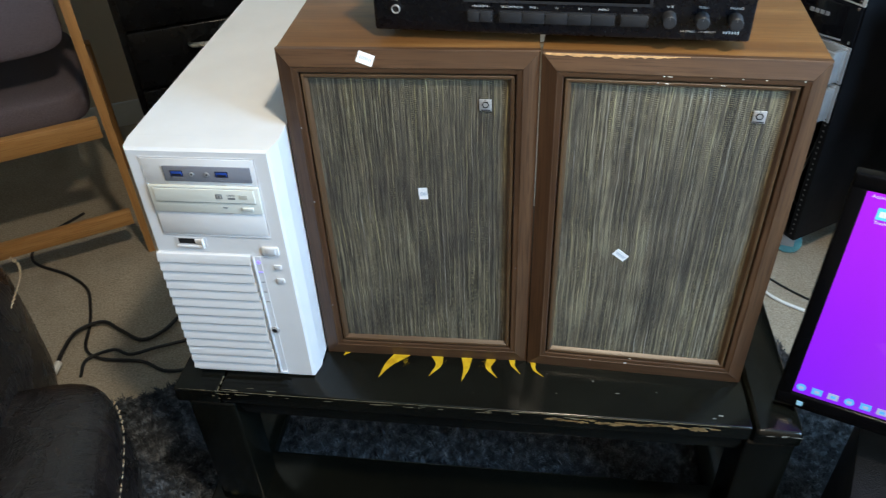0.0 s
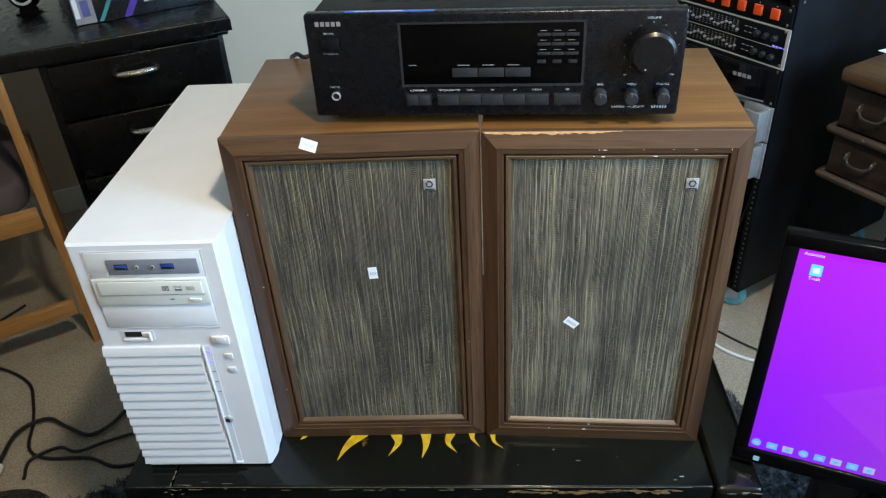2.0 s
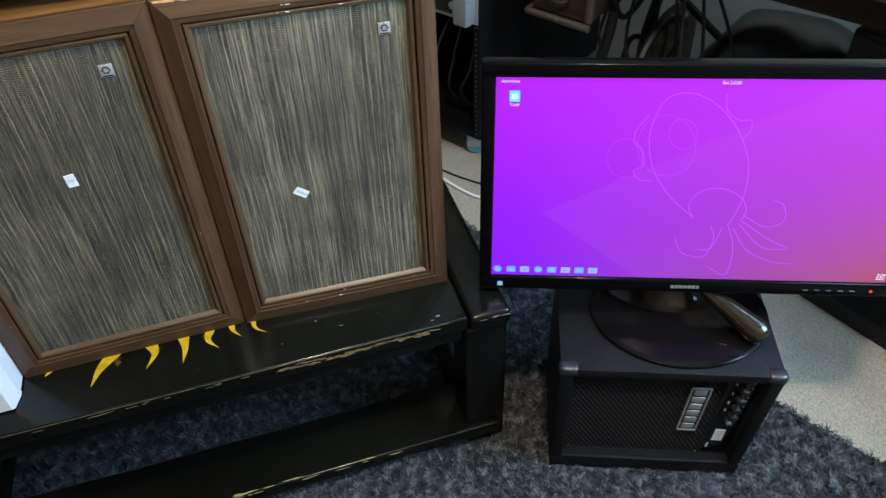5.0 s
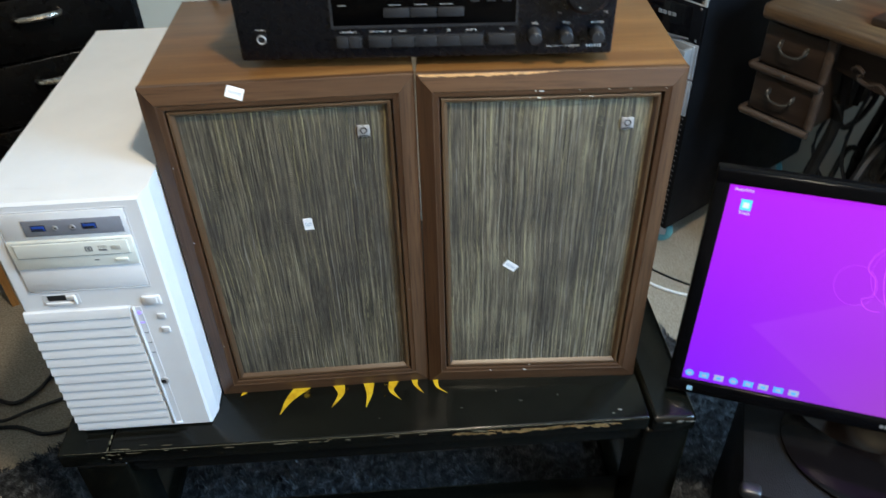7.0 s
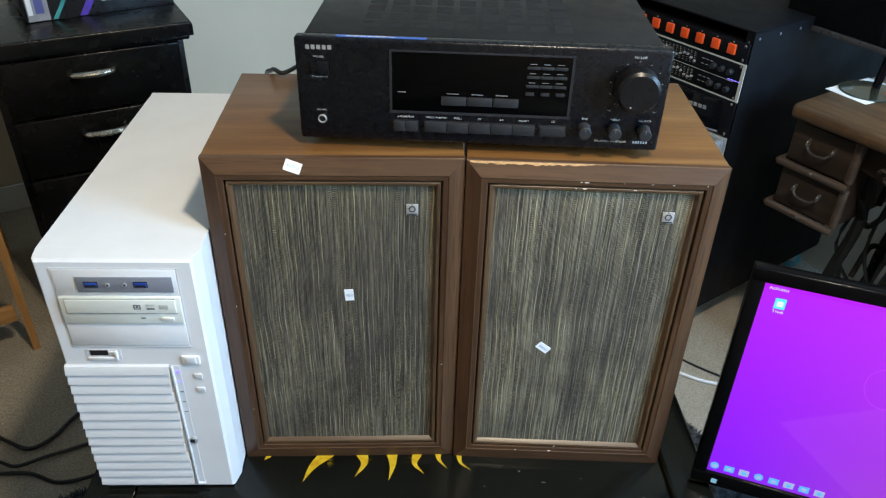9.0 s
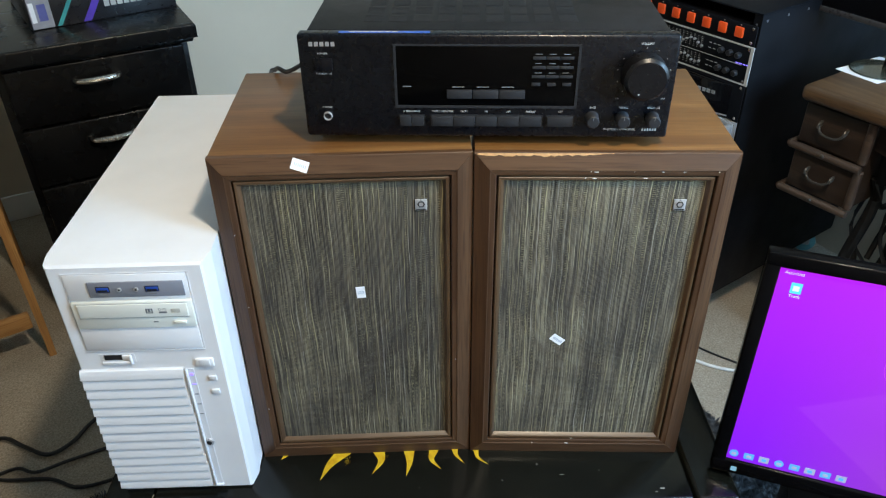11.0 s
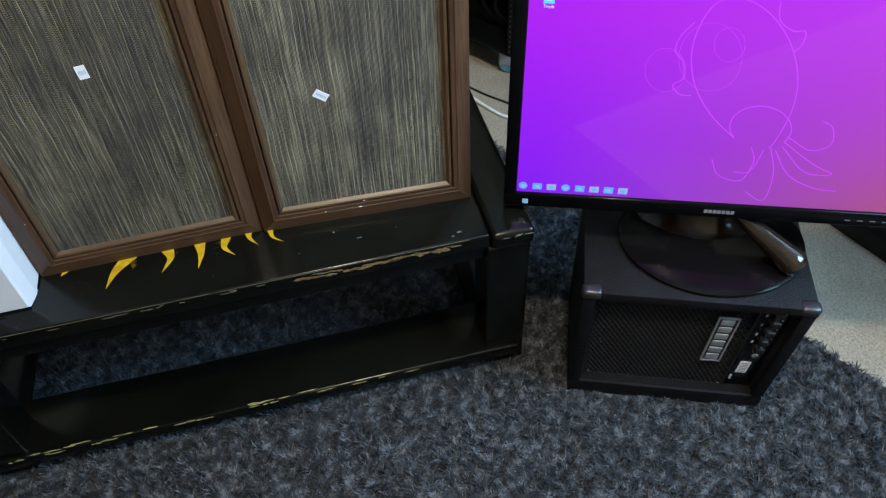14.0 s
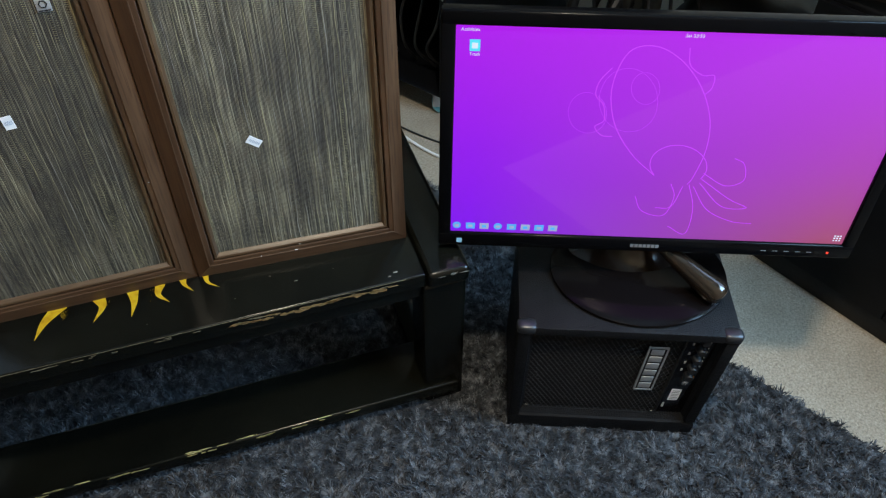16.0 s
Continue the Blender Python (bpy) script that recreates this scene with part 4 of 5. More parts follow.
for i in range(14):                             # louvres
    z0 = 0.0120 + i * step
    bm = bmesh.new()
    prof = [(-0.0005, z0 + 0.0012), (-0.0066, z0 + 0.0016), (-0.0069, z0 + 0.0032), (-0.0034, z0 + step - 0.0022), (-0.0005, z0 + step - 0.0006)]
    ends = [[bm.verts.new((x, y, z)) for y, z in prof] for x in (0.0005, 0.1400 + 0.0015 * math.sin(i))]
    for k in range(5):
        bm.faces.new((ends[0][k], ends[0][(k + 1) % 5], ends[1][(k + 1) % 5], ends[1][k]))
    bm.faces.new(ends[0][::-1])
    bm.faces.new(ends[1])
    bmesh.ops.recalc_face_normals(bm, faces=bm.faces[:])
    part("louvre", bm, case_white, pc)
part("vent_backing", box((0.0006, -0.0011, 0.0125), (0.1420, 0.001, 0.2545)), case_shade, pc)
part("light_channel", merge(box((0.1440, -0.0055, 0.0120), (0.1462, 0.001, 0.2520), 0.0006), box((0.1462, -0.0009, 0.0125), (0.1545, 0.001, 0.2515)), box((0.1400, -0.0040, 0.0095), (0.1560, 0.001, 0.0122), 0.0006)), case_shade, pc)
part("power_light", moved(rod(0.0026, 0.002, 14, 0.0006), pose(0.1508, -0.0005, 0.2415, 90)), led_blue, pc, "lit blue power light")
for i, lit in enumerate((True, False, False, False)):
    part("status_light", box((0.1480, -0.0016, 0.2225 - 0.0195 * i), (0.1535, -0.0006, 0.2238 - 0.0195 * i)), led_blue if lit else mark_grey, pc)
part("power_button", box((0.1605, -0.0030, 0.2555), (0.1845, 0.001, 0.2700), 0.0012), case_white, pc)
part("power_button_cap", box((0.1650, -0.0040, 0.2575), (0.1800, -0.002, 0.2690), 0.001), case_shade, pc)
for bz0 in (0.2285, 0.2030):
    part("side_button", box((0.1725, -0.0022, bz0), (0.1835, 0.001, bz0 + 0.0085), 0.0008), case_shade, pc)
lock = part("key_lock", moved(lathe([(0, 0.003), (0.0050, 0.003), (0.0068, 0.0022), (0.0072, 0.0), (0, 0)], 24), FRONT), badge_silver, pc, "round chrome key lock", pose(0.1510, -0.0008, 0.106))
part("keyway", merge(moved(rod(0.0038, 0.0004, 20), pose(0, -0.0028, 0, 90)), box((-0.0006, -0.0038, -0.003), (0.0006, -0.003, 0.003))), hole_black, lock)

# ---- monitor ----
MW, MH = 0.619, 0.348
mon = thing("computer_monitor", "glossy black widescreen monitor with a violet desktop, on the amplifier", "monitor", pose(0.6876, -0.1731, 0.2995, 0, 0, -20.6))
TILT = pose(0, 0, 0.4077 - 0.2995, -4.0, 0.4, 0)
LB, TB, BB = 0.0195, 0.0215, 0.0265
bezel = merge(box((-MW / 2 - LB, -0.006, -BB), (MW / 2 + LB, 0.016, -0.0002), 0.0035, 3), box((-MW / 2 - LB, -0.006, MH + 0.0002), (MW / 2 + LB, 0.016, MH + TB), 0.0035, 3),
              box((-MW / 2 - LB, -0.0058, -0.004), (-MW / 2 - 0.0002, 0.016, MH + 0.004), 0.0025, 3), box((MW / 2 + 0.0002, -0.0058, -0.004), (MW / 2 + LB, 0.016, MH + 0.004), 0.0025, 3))
part("bezel", bezel, bezel_black, mon, at=TILT)
part("back_shell", slab([(-MW / 2 - LB + 0.004, 0.016), (MW / 2 + LB - 0.004, 0.016), (MW / 2 - 0.06, 0.045), (-MW / 2 + 0.06, 0.045)], -BB + 0.004, MH - 0.012, 0.004), rubber, mon, at=TILT)
scr = part("screen", box((-MW / 2, -0.0008, 0), (MW / 2, 0.012, MH)), desktop, mon, "lit violet computer desktop", TILT)


def on_screen(px, py):
    """A spot of the desktop picture, from a drawing of it seen aslant."""
    v = (py - 62) / 493
    return ((px - (148 - 18 * v)) / (1835 - 330 * v) - 0.3095, MH * (1 - v))


def screen_stroke(pts, w=0.0007, name="wallpaper_line", closed=False):
    line = smooth_line([(*on_screen(*p), 0) for p in pts], 7)
    bm = bmesh.new()
    rows = []
    for i, p in enumerate(line):
        d = (line[min(i + 1, len(line) - 1)] - line[max(i - 1, 0)]).normalized()
        s = Vector((-d.y, d.x, 0)) * w
        rows.append([bm.verts.new((q.x, y, q.y)) for q in (p - s, p + s) for y in (-0.0010, -0.0007)])
    for a, b in zip(rows, rows[1:]):
        bm.faces.new((a[0], a[2], b[2], b[0]))
    bmesh.ops.recalc_face_normals(bm, faces=bm.faces[:])
    return part(name, bm, screen_line, scr)


def ring_pts(cx, cy, rx, ry, a0=0, a1=360, n=16):
    return [(cx + rx * math.cos(radians(a0 + (a1 - a0) * i / n)), cy + ry * math.sin(radians(a0 + (a1 - a0) * i / n))) for i in range(n + 1)]


for stroke in ([(622, 385), (570, 335), (530, 270), (518, 200), (535, 140), (570, 100), (630, 95), (690, 125), (735, 180), (755, 250), (745, 320), (715, 385), (700, 405)],
               ring_pts(680, 358, 68, 50, 150, 400), [(520, 140), (490, 170), (482, 200), (500, 220), (502, 255), (480, 270), (495, 290), (522, 292)],
               [(702, 95), (705, 130), (735, 150), (762, 150), (758, 175), (742, 190)], [(575, 440), (590, 480), (640, 490), (668, 440), (662, 405)], [(622, 470), (660, 465), (690, 410)],
               [(705, 405), (712, 470), (690, 540), (650, 520)], [(715, 410), (745, 470), (800, 500), (850, 505)], [(730, 400), (780, 460), (840, 462), (800, 440), (735, 390)],
               [(740, 375), (790, 405), (835, 390), (838, 350), (815, 335)]):
    screen_stroke(stroke)
for cx, cy, r in ((600, 182, 34), (462, 240, 46), (560, 210, 70)):
    screen_stroke(ring_pts(cx, cy, r, r * 1.0), 0.0003)
for i, m in enumerate((icon_blue, icon_blue, dock_white, icon_blue, icon_blue, dock_white, icon_blue, dock_white)):
    x = -MW / 2 + 0.0095 + 0.0217 * i
    if i in (0, 3):
        part("dock_icon", moved(rod(0.0066, 0.0004, 18), pose(x, -0.0008, 0.0120, 90)), m, scr)
    else:
        part("dock_icon", box((x - 0.0072, -0.0012, 0.0060), (x + 0.0072, -0.0008, 0.0175)), m, scr)
    part("icon_face", box((x - 0.0034, -0.0015, 0.0090), (x + 0.0034, -0.0012, 0.0140)), dock_white if m is not dock_white else icon_blue, scr)
part("trash_icon", box((-MW / 2 + 0.0185, -0.0012, MH - 0.0370), (-MW / 2 + 0.0325, -0.0008, MH - 0.0205)), icon_cyan, scr)
part("icon_face", box((-MW / 2 + 0.0215, -0.0015, MH - 0.0330), (-MW / 2 + 0.0295, -0.0012, MH - 0.0250)), icon_white, scr)
words("Trash", 0.0062, icon_white, scr, -MW / 2 + 0.0255, -0.0010, MH - 0.0415)
words("Activities", 0.0066, icon_white, scr, -MW / 2 + 0.019, -0.0010, MH - 0.0065)
words("Sat 23:50", 0.0066, icon_white, scr, 0.0, -0.0010, MH - 0.0065)
for i in range(3):
    for j in range(3):
        part("grid_dot", box((MW / 2 - 0.0170 + 0.0045 * i, -0.0012, 0.0060 + 0.0045 * j), (MW / 2 - 0.0145 + 0.0045 * i, -0.0008, 0.0085 + 0.0045 * j)), icon_white, scr)
part("bezel_sticker", box((-MW / 2 + 0.010, -0.0064, -0.0190), (-MW / 2 + 0.0185, -0.0059, -0.0105)), plain("sticker_pale_blue", (0.35, 0.65, 0.85), 0.4), mon, "tiny pale blue sticker", TILT)
part("maker_mark", merge(*[box((-0.022 + 0.0066 * i, -0.0066, -0.0165), (-0.0170 + 0.0066 * i, -0.0059, -0.0105)) for i in range(7)]), silver, mon, "silver bars for the maker's mark", TILT)
part("button_mark", merge(*[box((0.185 + 0.018 * i, -0.0066, -0.0150), (0.193 + 0.018 * i, -0.0059, -0.0138)) for i in range(5)]), mark_grey, mon, at=TILT)
part("power_light", box((0.288, -0.0068, -0.0160), (0.2915, -0.0059, -0.0125)), led_red, mon, "lit red power light", TILT)
foot = lathe([(0, 0.010), (0.090, 0.0100), (0.140, 0.0070), (0.149, 0.0035), (0.150, 0.0010), (0.149, 0.0), (0, 0.0)], 56)
foot.transform(Matrix.Diagonal((1.0, 0.84, 1, 1)))
smoked = Graph("smoked_gloss_plastic").set(Base_Color=(0.016, 0.010, 0.007), Roughness=0.16, Specular_IOR_Level=0.35).m
bronze = Graph("smoked_bronze_gloss").set(Base_Color=(0.030, 0.021, 0.015), Metallic=0.45, Roughness=0.14, Coat_Weight=0.5).m
smoked_base = Graph("smoked_base_plastic").set(Base_Color=(0.0045, 0.0035, 0.0036), Roughness=0.13, Specular_IOR_Level=0.10).m
part("stand_base", moved(foot, pose(0.012, 0.028, 0.0006)), smoked_base, mon, "oval glossy black stand base")
neck = lathe([(0.105, 0.0085), (0.085, 0.014), (0.055, 0.034), (0.040, 0.060), (0.034, 0.100), (0.034, 0.135), (0, 0.135)], 40)
neck.transform(Matrix.Diagonal((1.0, 0.62, 1, 1)))
part("stand_neck", moved(neck, pose(0.0, 0.075, 0.0)), smoked, mon, "smoked brown-black flared stand neck")
part("stand_flare", moved(tube([(0.030, 0.024, 0.074), (0.062, 0.002, 0.058), (0.096, -0.020, 0.040), (0.122, -0.036, 0.026), (0.136, -0.044, 0.018)], 0.026, 22, 7, lambda t: (0.40 + 0.62 * t) * (1.0 if t < 0.72 else math.sqrt(max(0.02, 1 - ((t - 0.72) / 0.285) ** 2)))), Matrix()), bronze, mon, "glossy smoked-brown flare of the stand")
part("hinge", box((-0.045, 0.046, 0.09), (0.045, 0.078, 0.20), 0.01, 3), rubber, mon)

# ---- guitar amplifier, lying on its side ----
AW, AH, AD = 0.336, 0.287, 0.225
FLARE = 0.075                                  # the sides lean over to the right
amp = thing("guitar_amplifier", "small black vinyl-covered amplifier lying on its side on the rug", "amplifier", pose(0.468, -0.2015, 0.0110, 0, 0, -21.6))


def amp_part(name, bm, material, parent, label="", at=None):
    """A part of the amplifier, with the lean of its sides."""
    spot = at if at is not None else Matrix()
    for v in bm.verts:
        q = spot @ v.co
        v.co.x += FLARE * q.z * max(0.0, min(1.0, q.x / AW))
    return part(name, bm, material, parent, label, at)


shell = merge(slab([(0, 0), (AW, 0), (AW, AD), (0, AD)], 0.0, 0.034, 0.005), moved(slab([(0, 0), (AW, 0), (AW, AD), (0, AD)], 0.0, 0.016, 0.005), pose(0, 0, AH - 0.016)),
              box((0, 0, 0.034), (0.020, AD, AH - 0.016), 0.003), box((AW - 0.020, 0, 0.034), (AW, AD, AH - 0.016), 0.003), box((0.02, AD - 0.015, 0.03), (AW - 0.02, AD - 0.004, AH - 0.016)))
amp_part("shell", shell, vinyl, amp)
lip = bmesh.new()
rows = []
for y, x0, x1, z0, z1 in ((0.0005, 0.014, AW - 0.012, 0.028, AH - 0.011), (0.016, 0.026, 0.310, 0.046, AH - 0.018)):
    rows.append([lip.verts.new((x, y, z)) for x, z in ((x0, z0), (x1, z0), (x1, z1), (x0, z1))])
for i in range(4):
    lip.faces.new((rows[0][i], rows[0][(i + 1) % 4], rows[1][(i + 1) % 4], rows[1][i]))
bmesh.ops.recalc_face_normals(lip, faces=lip.faces[:])
amp_part("front_lip", lip, vinyl, amp)
amp_part("baffle", box((0.020, 0.0225, 0.034), (0.312, 0.032, AH - 0.016)), hole_black, amp)
GX0, GX1, GZ0, GZ1 = 0.0245, 0.262, 0.044, AH - 0.0165
wires = []
for i in range(34):                            # flattened diamonds of expanded metal: zigzag wires side by side
    z = GZ0 + (GZ1 - GZ0) * (i + 0.5) / 34
    pts = [(GX0 + (GX1 - GX0) * k / 56, z + 0.0031 * (-1) ** (k + i)) for k in range(57)]
    bm = bmesh.new()
    rows = [[bm.verts.new((x, y, zz + dz)) for dz, y in ((-0.0008, 0.0160), (0.0, 0.0144), (0.0008, 0.0160))] for x, zz in pts]
    for p, q in zip(rows, rows[1:]):
        bm.faces.new((p[0], q[0], q[1], p[1]))
        bm.faces.new((p[1], q[1], q[2], p[2]))
    wires.append(bm)
tagged(amp_part("grille_mesh", merge(*wires), plain("grille_wire_black", (0.030, 0.030, 0.032), 0.4, 0.3, 0.3, 60), amp, "black expanded metal grille"), kind="stuff")
amp_part("grille_trim", merge(box((GX0 - 0.002, 0.0135, GZ0 - 0.003), (GX1 + 0.002, 0.018, GZ0)), box((GX1, 0.0135, GZ0), (GX1 + 0.003, 0.018, GZ1))), rubber, amp)
amp_part("speaker_cone", moved(lathe([(0.0, -0.002), (0.030, -0.001), (0.078, -0.003), (0.086, -0.0055), (0.092, -0.004), (0.096, 0.0)], 48), pose(0.128, 0.0222, 0.160, 90)), plain("cone_paper", (0.012, 0.012, 0.013), 0.8, 0, 0.2, 60, spec=0.2), amp)
amp_part("cone_rivets", merge(*[moved(rod(0.0011, 0.0008, 6), pose(0.128 + 0.088 * math.cos(2 * math.pi * i / 52), 0.0150, 0.160 + 0.088 * math.sin(2 * math.pi * i / 52), 90)) for i in range(52)]), plain("rivet_grey", (0.10, 0.10, 0.105), 0.5, 0.3), amp)
logo = amp_part("maker_plate", merge(box((0.2085, 0.0105, 0.117), (0.2405, 0.0138, 0.1195)), box((0.2085, 0.0105, 0.2345), (0.2405, 0.0138, 0.237)), box((0.2085, 0.0105, 0.1195), (0.2110, 0.0138, 0.2345)), box((0.2380, 0.0105, 0.1195), (0.2405, 0.0138, 0.2345))), silver, amp, "outlined silver maker's plate")
amp_part("plate_back", box((0.211, 0.0122, 0.1195), (0.238, 0.0138, 0.2345)), hole_black, logo)
for i in range(6):
    amp_part("plate_bar", box((0.2145, 0.0108, 0.1235 + 0.0187 * i), (0.2345, 0.0124, 0.1375 + 0.0187 * i), 0.0006), silver, logo)
panel = amp_part("control_panel", box((0.2650, 0.0150, 0.0450), (0.3105, 0.0200, AH - 0.0170), 0.001), gloss_black, amp, "glossy black control panel")
for kz in (0.262, 0.237, 0.212, 0.187, 0.166):
    kn = amp_part("control_knob", moved(lathe([(0, 0.013), (0.0058, 0.013), (0.0066, 0.0118), (0.0078, 0.002), (0.0082, 0.0), (0, 0)], 18), FRONT), rubber, panel, at=pose(0.2885, 0.0148, kz))
amp_part("print_bar", merge(*[box((0.2735, 0.0144, kz - 0.003), (0.2765, 0.0150, kz + 0.003)) for kz in (0.272, 0.247, 0.222, 0.197, 0.176)] + [box((0.2998, 0.0144, kz - 0.0012), (0.3018, 0.0150, kz + 0.0012)) for kz in (0.262, 0.252, 0.237, 0.228, 0.212, 0.203, 0.187)]), print_white, panel)
amp_part("input_jack", moved(lathe([(0, 0.002), (0.0042, 0.002), (0.0048, 0.006), (0.0064, 0.006), (0.0068, 0.0), (0, 0)], 18), FRONT), chrome, panel, at=pose(0.2885, 0.0148, 0.145))
amp_part("amber_light", moved(rod(0.0022, 0.003, 10), pose(0.2985, 0.0152, 0.158, 90)), plain("amber_lens", (0.6, 0.16, 0.02), 0.2), panel)
amp_part("panel_label", box((0.2755, 0.0143, 0.0850), (0.2925, 0.0150, 0.1180)), paper, panel, "white printed panel label")
amp_part("print_bar", merge(*[box((0.278, 0.0140, 0.088 + 0.0048 * i), (0.290, 0.0144, 0.0895 + 0.0048 * i)) for i in range(6)]), mark_grey, panel)
amp_part("print_bar", box((0.2700, 0.0144, 0.0630), (0.2735, 0.0150, 0.0760)), print_white, panel)
for cx in (0.0, AW):
    amp_part("corner_guard", merge(*[moved(puff((-0.016, -0.003, -0.016), (0.016, 0.022, 0.0035), 0.6, 16, 10), pose(cx + (0.013 if cx == 0 else -0.013), 0.0, AH - 0.001))]), plain("pewter_guard", (0.05, 0.05, 0.053), 0.34, 0.7), amp, "rounded metal corner guard")
amp_part("screw", merge(*[moved(rod(0.003, 0.002, 10, 0.0006), pose(x, 0.0135, z, 90)) for x, z in ((0.031, 0.050), (0.031, AH - 0.024), (0.256, 0.050))]), chrome, amp)

# ---- equipment rack ----
rack = thing("equipment_rack", "tall black steel equipment rack on casters, loaded with audio gear", "rack", pose(0.660, 0.737, 0, 0, 0, -56))
KW, KD, KZ0, KZ1 = 0.515, 0.62, 0.088, 0.847
part("side_panel", box((-0.003, 0.0, KZ0), (0.0, KD, KZ1 - 0.0005), 0.0008), rack_black, rack)
part("side_panel", box((-KW, 0.0, KZ0), (-KW + 0.003, KD, KZ1 - 0.0005), 0.0008), rack_black, rack)
part("top_panel", box((-KW, -0.001, KZ1), (0.0005, KD, KZ1 + 0.004), 0.001), rack_black, rack)
part("base_panel", box((-KW, 0.0, KZ0 - 0.004), (0, KD, KZ0), 0.001), rack_black, rack)
part("back_panel", box((-KW, KD, KZ0), (0, KD + 0.003, KZ1)), rack_black, rack)
for x0 in (-KW + 0.003, -0.021):
    rl = part("rack_rail", merge(box((x0, 0.0005, KZ0), (x0 + 0.018, 0.0025, KZ1 - 0.001)), box((x0 if x0 < -0.1 else x0 + 0.016, 0.0025, KZ0), (x0 + 0.002 if x0 < -0.1 else x0 + 0.018, 0.03, KZ1 - 0.001))), rack_black, rack)
    part("rail_holes", merge(*[moved(rod(0.0024, 0.0006, 8), pose(x0 + 0.009, 0.0006, KZ0 + 0.012 + 0.0148 * i, 90)) for i in range(50)]), plain("hole_rim_grey", (0.16, 0.16, 0.165), 0.4, 0.6), rl)
for i in range(6):
    part("rivet", moved(rod(0.0032, 0.0016, 10, 0.0006), pose(-0.0002, 0.018 + 0.075 * i, KZ1 - 0.014, 0, 90)), plain("rivet_steel", (0.3, 0.3, 0.31), 0.35, 0.8) if i == 0 else bpy.data.materials["rivet_steel"], rack)
U0, U1 = -0.512, -0.005


def rack_unit(name, z0, z1, material, label, depth=0.30):
    u = part(name, merge(box((U0, -0.0035, z0 + 0.0006), (U1, 0.0, z1 - 0.0006), 0.0008), box((U0 + 0.03, 0.0, z0 + 0.002), (U1 - 0.03, depth, z1 - 0.002))), material, rack, label)
    part("rack_screw", merge(*[moved(rod(0.0036, 0.0024, 10, 0.0008), pose(x, -0.0034, z, 90)) for x in (U0 + 0.009, U1 - 0.009) for z in (z0 + 0.007, z1 - 0.007)]), chrome, u)
    return u


u = rack_unit("power_conditioner", 0.778, 0.8225, rack_black, "black power conditioner with orange rocker switches")
for k in range(9):
    x = -0.046 - 0.0438 * k
    sw = part("rocker_switch", box((x - 0.0105, -0.0095, 0.7905), (x + 0.0105, -0.003, 0.8135), 0.0022, 3), orange, u, "orange rocker switch")
    part("switch_dot", box((x - 0.0012, -0.0042, 0.8165), (x + 0.0012, -0.0034, 0.8185)), print_white, u)
eq = rack_unit("graphic_equaliser", 0.690, 0.777, rack_black, "two-channel graphic equaliser with white trim")
part("trim_line", merge(box((U0, -0.0050, 0.7745), (U1 + 0.004, -0.0030, 0.7775)), box((U0, -0.0050, 0.6895), (U1 + 0.004, -0.0030, 0.6925)), box((U1 - 0.004, -0.0052, 0.6925), (U1 + 0.004, -0.0030, 0.7745)), box((U0, -0.0050, 0.7320), (U1 - 0.02, -0.0034, 0.7328))), print_white, eq)
for row in (0.7535, 0.7125):
    for k in range(15):
        x = -0.135 - 0.0108 * k
        part("fader_slot", box((x - 0.0008, -0.0042, row - 0.014), (x + 0.0008, -0.0034, row + 0.014)), hole_black, eq)
        part("fader", box((x - 0.0026, -0.0105, row - 0.002 + 0.006 * math.sin(k * 1.1 + row * 40)), (x + 0.0026, -0.004, row + 0.002 + 0.006 * math.sin(k * 1.1 + row * 40)), 0.0006), silver, eq)
    part("fader_scale", merge(*[box((-0.1405 - 0.0108 * k, -0.0038, row - 0.013 + 0.0043 * j), (-0.1375 - 0.0108 * k, -0.0034, row - 0.0118 + 0.0043 * j)) for k in range(15) for j in range(7)]), print_white, eq)
    for k in range(3):
        part("level_knob", moved(lathe([(0, 0.011), (0.0055, 0.011), (0.0064, 0.010), (0.0070, 0.0), (0, 0)], 16), FRONT), key_black, eq, at=pose(-0.036 - 0.0225 * k, -0.0034, row - 0.001))
    part("print_bar", merge(*[box((-0.118 + 0.012 * k, -0.0040, row + 0.006), (-0.111 + 0.012 * k, -0.0034, row + 0.0075)) for k in range(3)] + [box((-0.118 + 0.012 * k, -0.0040, row - 0.006), (-0.111 + 0.012 * k, -0.0034, row - 0.0045)) for k in range(3)]), print_white, eq)
part("status_light", merge(*[box((-0.040 + 0.009 * k, -0.0044, 0.7345), (-0.034 + 0.009 * k, -0.0034, 0.7362)) for k in range(4)]), led_blue, eq)
pa = rack_unit("power_amplifier", 0.602, 0.689, rack_black, "black power amplifier with a curved dark grille")
face = []
for i in range(13):
    f = i / 12
    face.append((U0 + 0.02 + (U1 - U0 - 0.05) * f, -0.004 - 0.020 * math.sin(math.pi * f) ** 0.5))
part("curved_front", slab(face + [(U1 - 0.03, 0.0), (U0 + 0.02, 0.0)], 0.610, 0.682, 0.003), gloss_black, pa)
part("maker_mark", merge(*[box((-0.115 + 0.012 * i, -0.0215 + 0.0016 * i, 0.652), (-0.106 + 0.012 * i, -0.0195 + 0.0016 * i, 0.660)) for i in range(4)]), silver, pa)
part("silver_lip", slab([(p[0], p[1] - 0.0005) for p in face[8:]] + [(p[0], p[1] + 0.004) for p in face[8:]][::-1], 0.606, 0.6095), silver, pa)
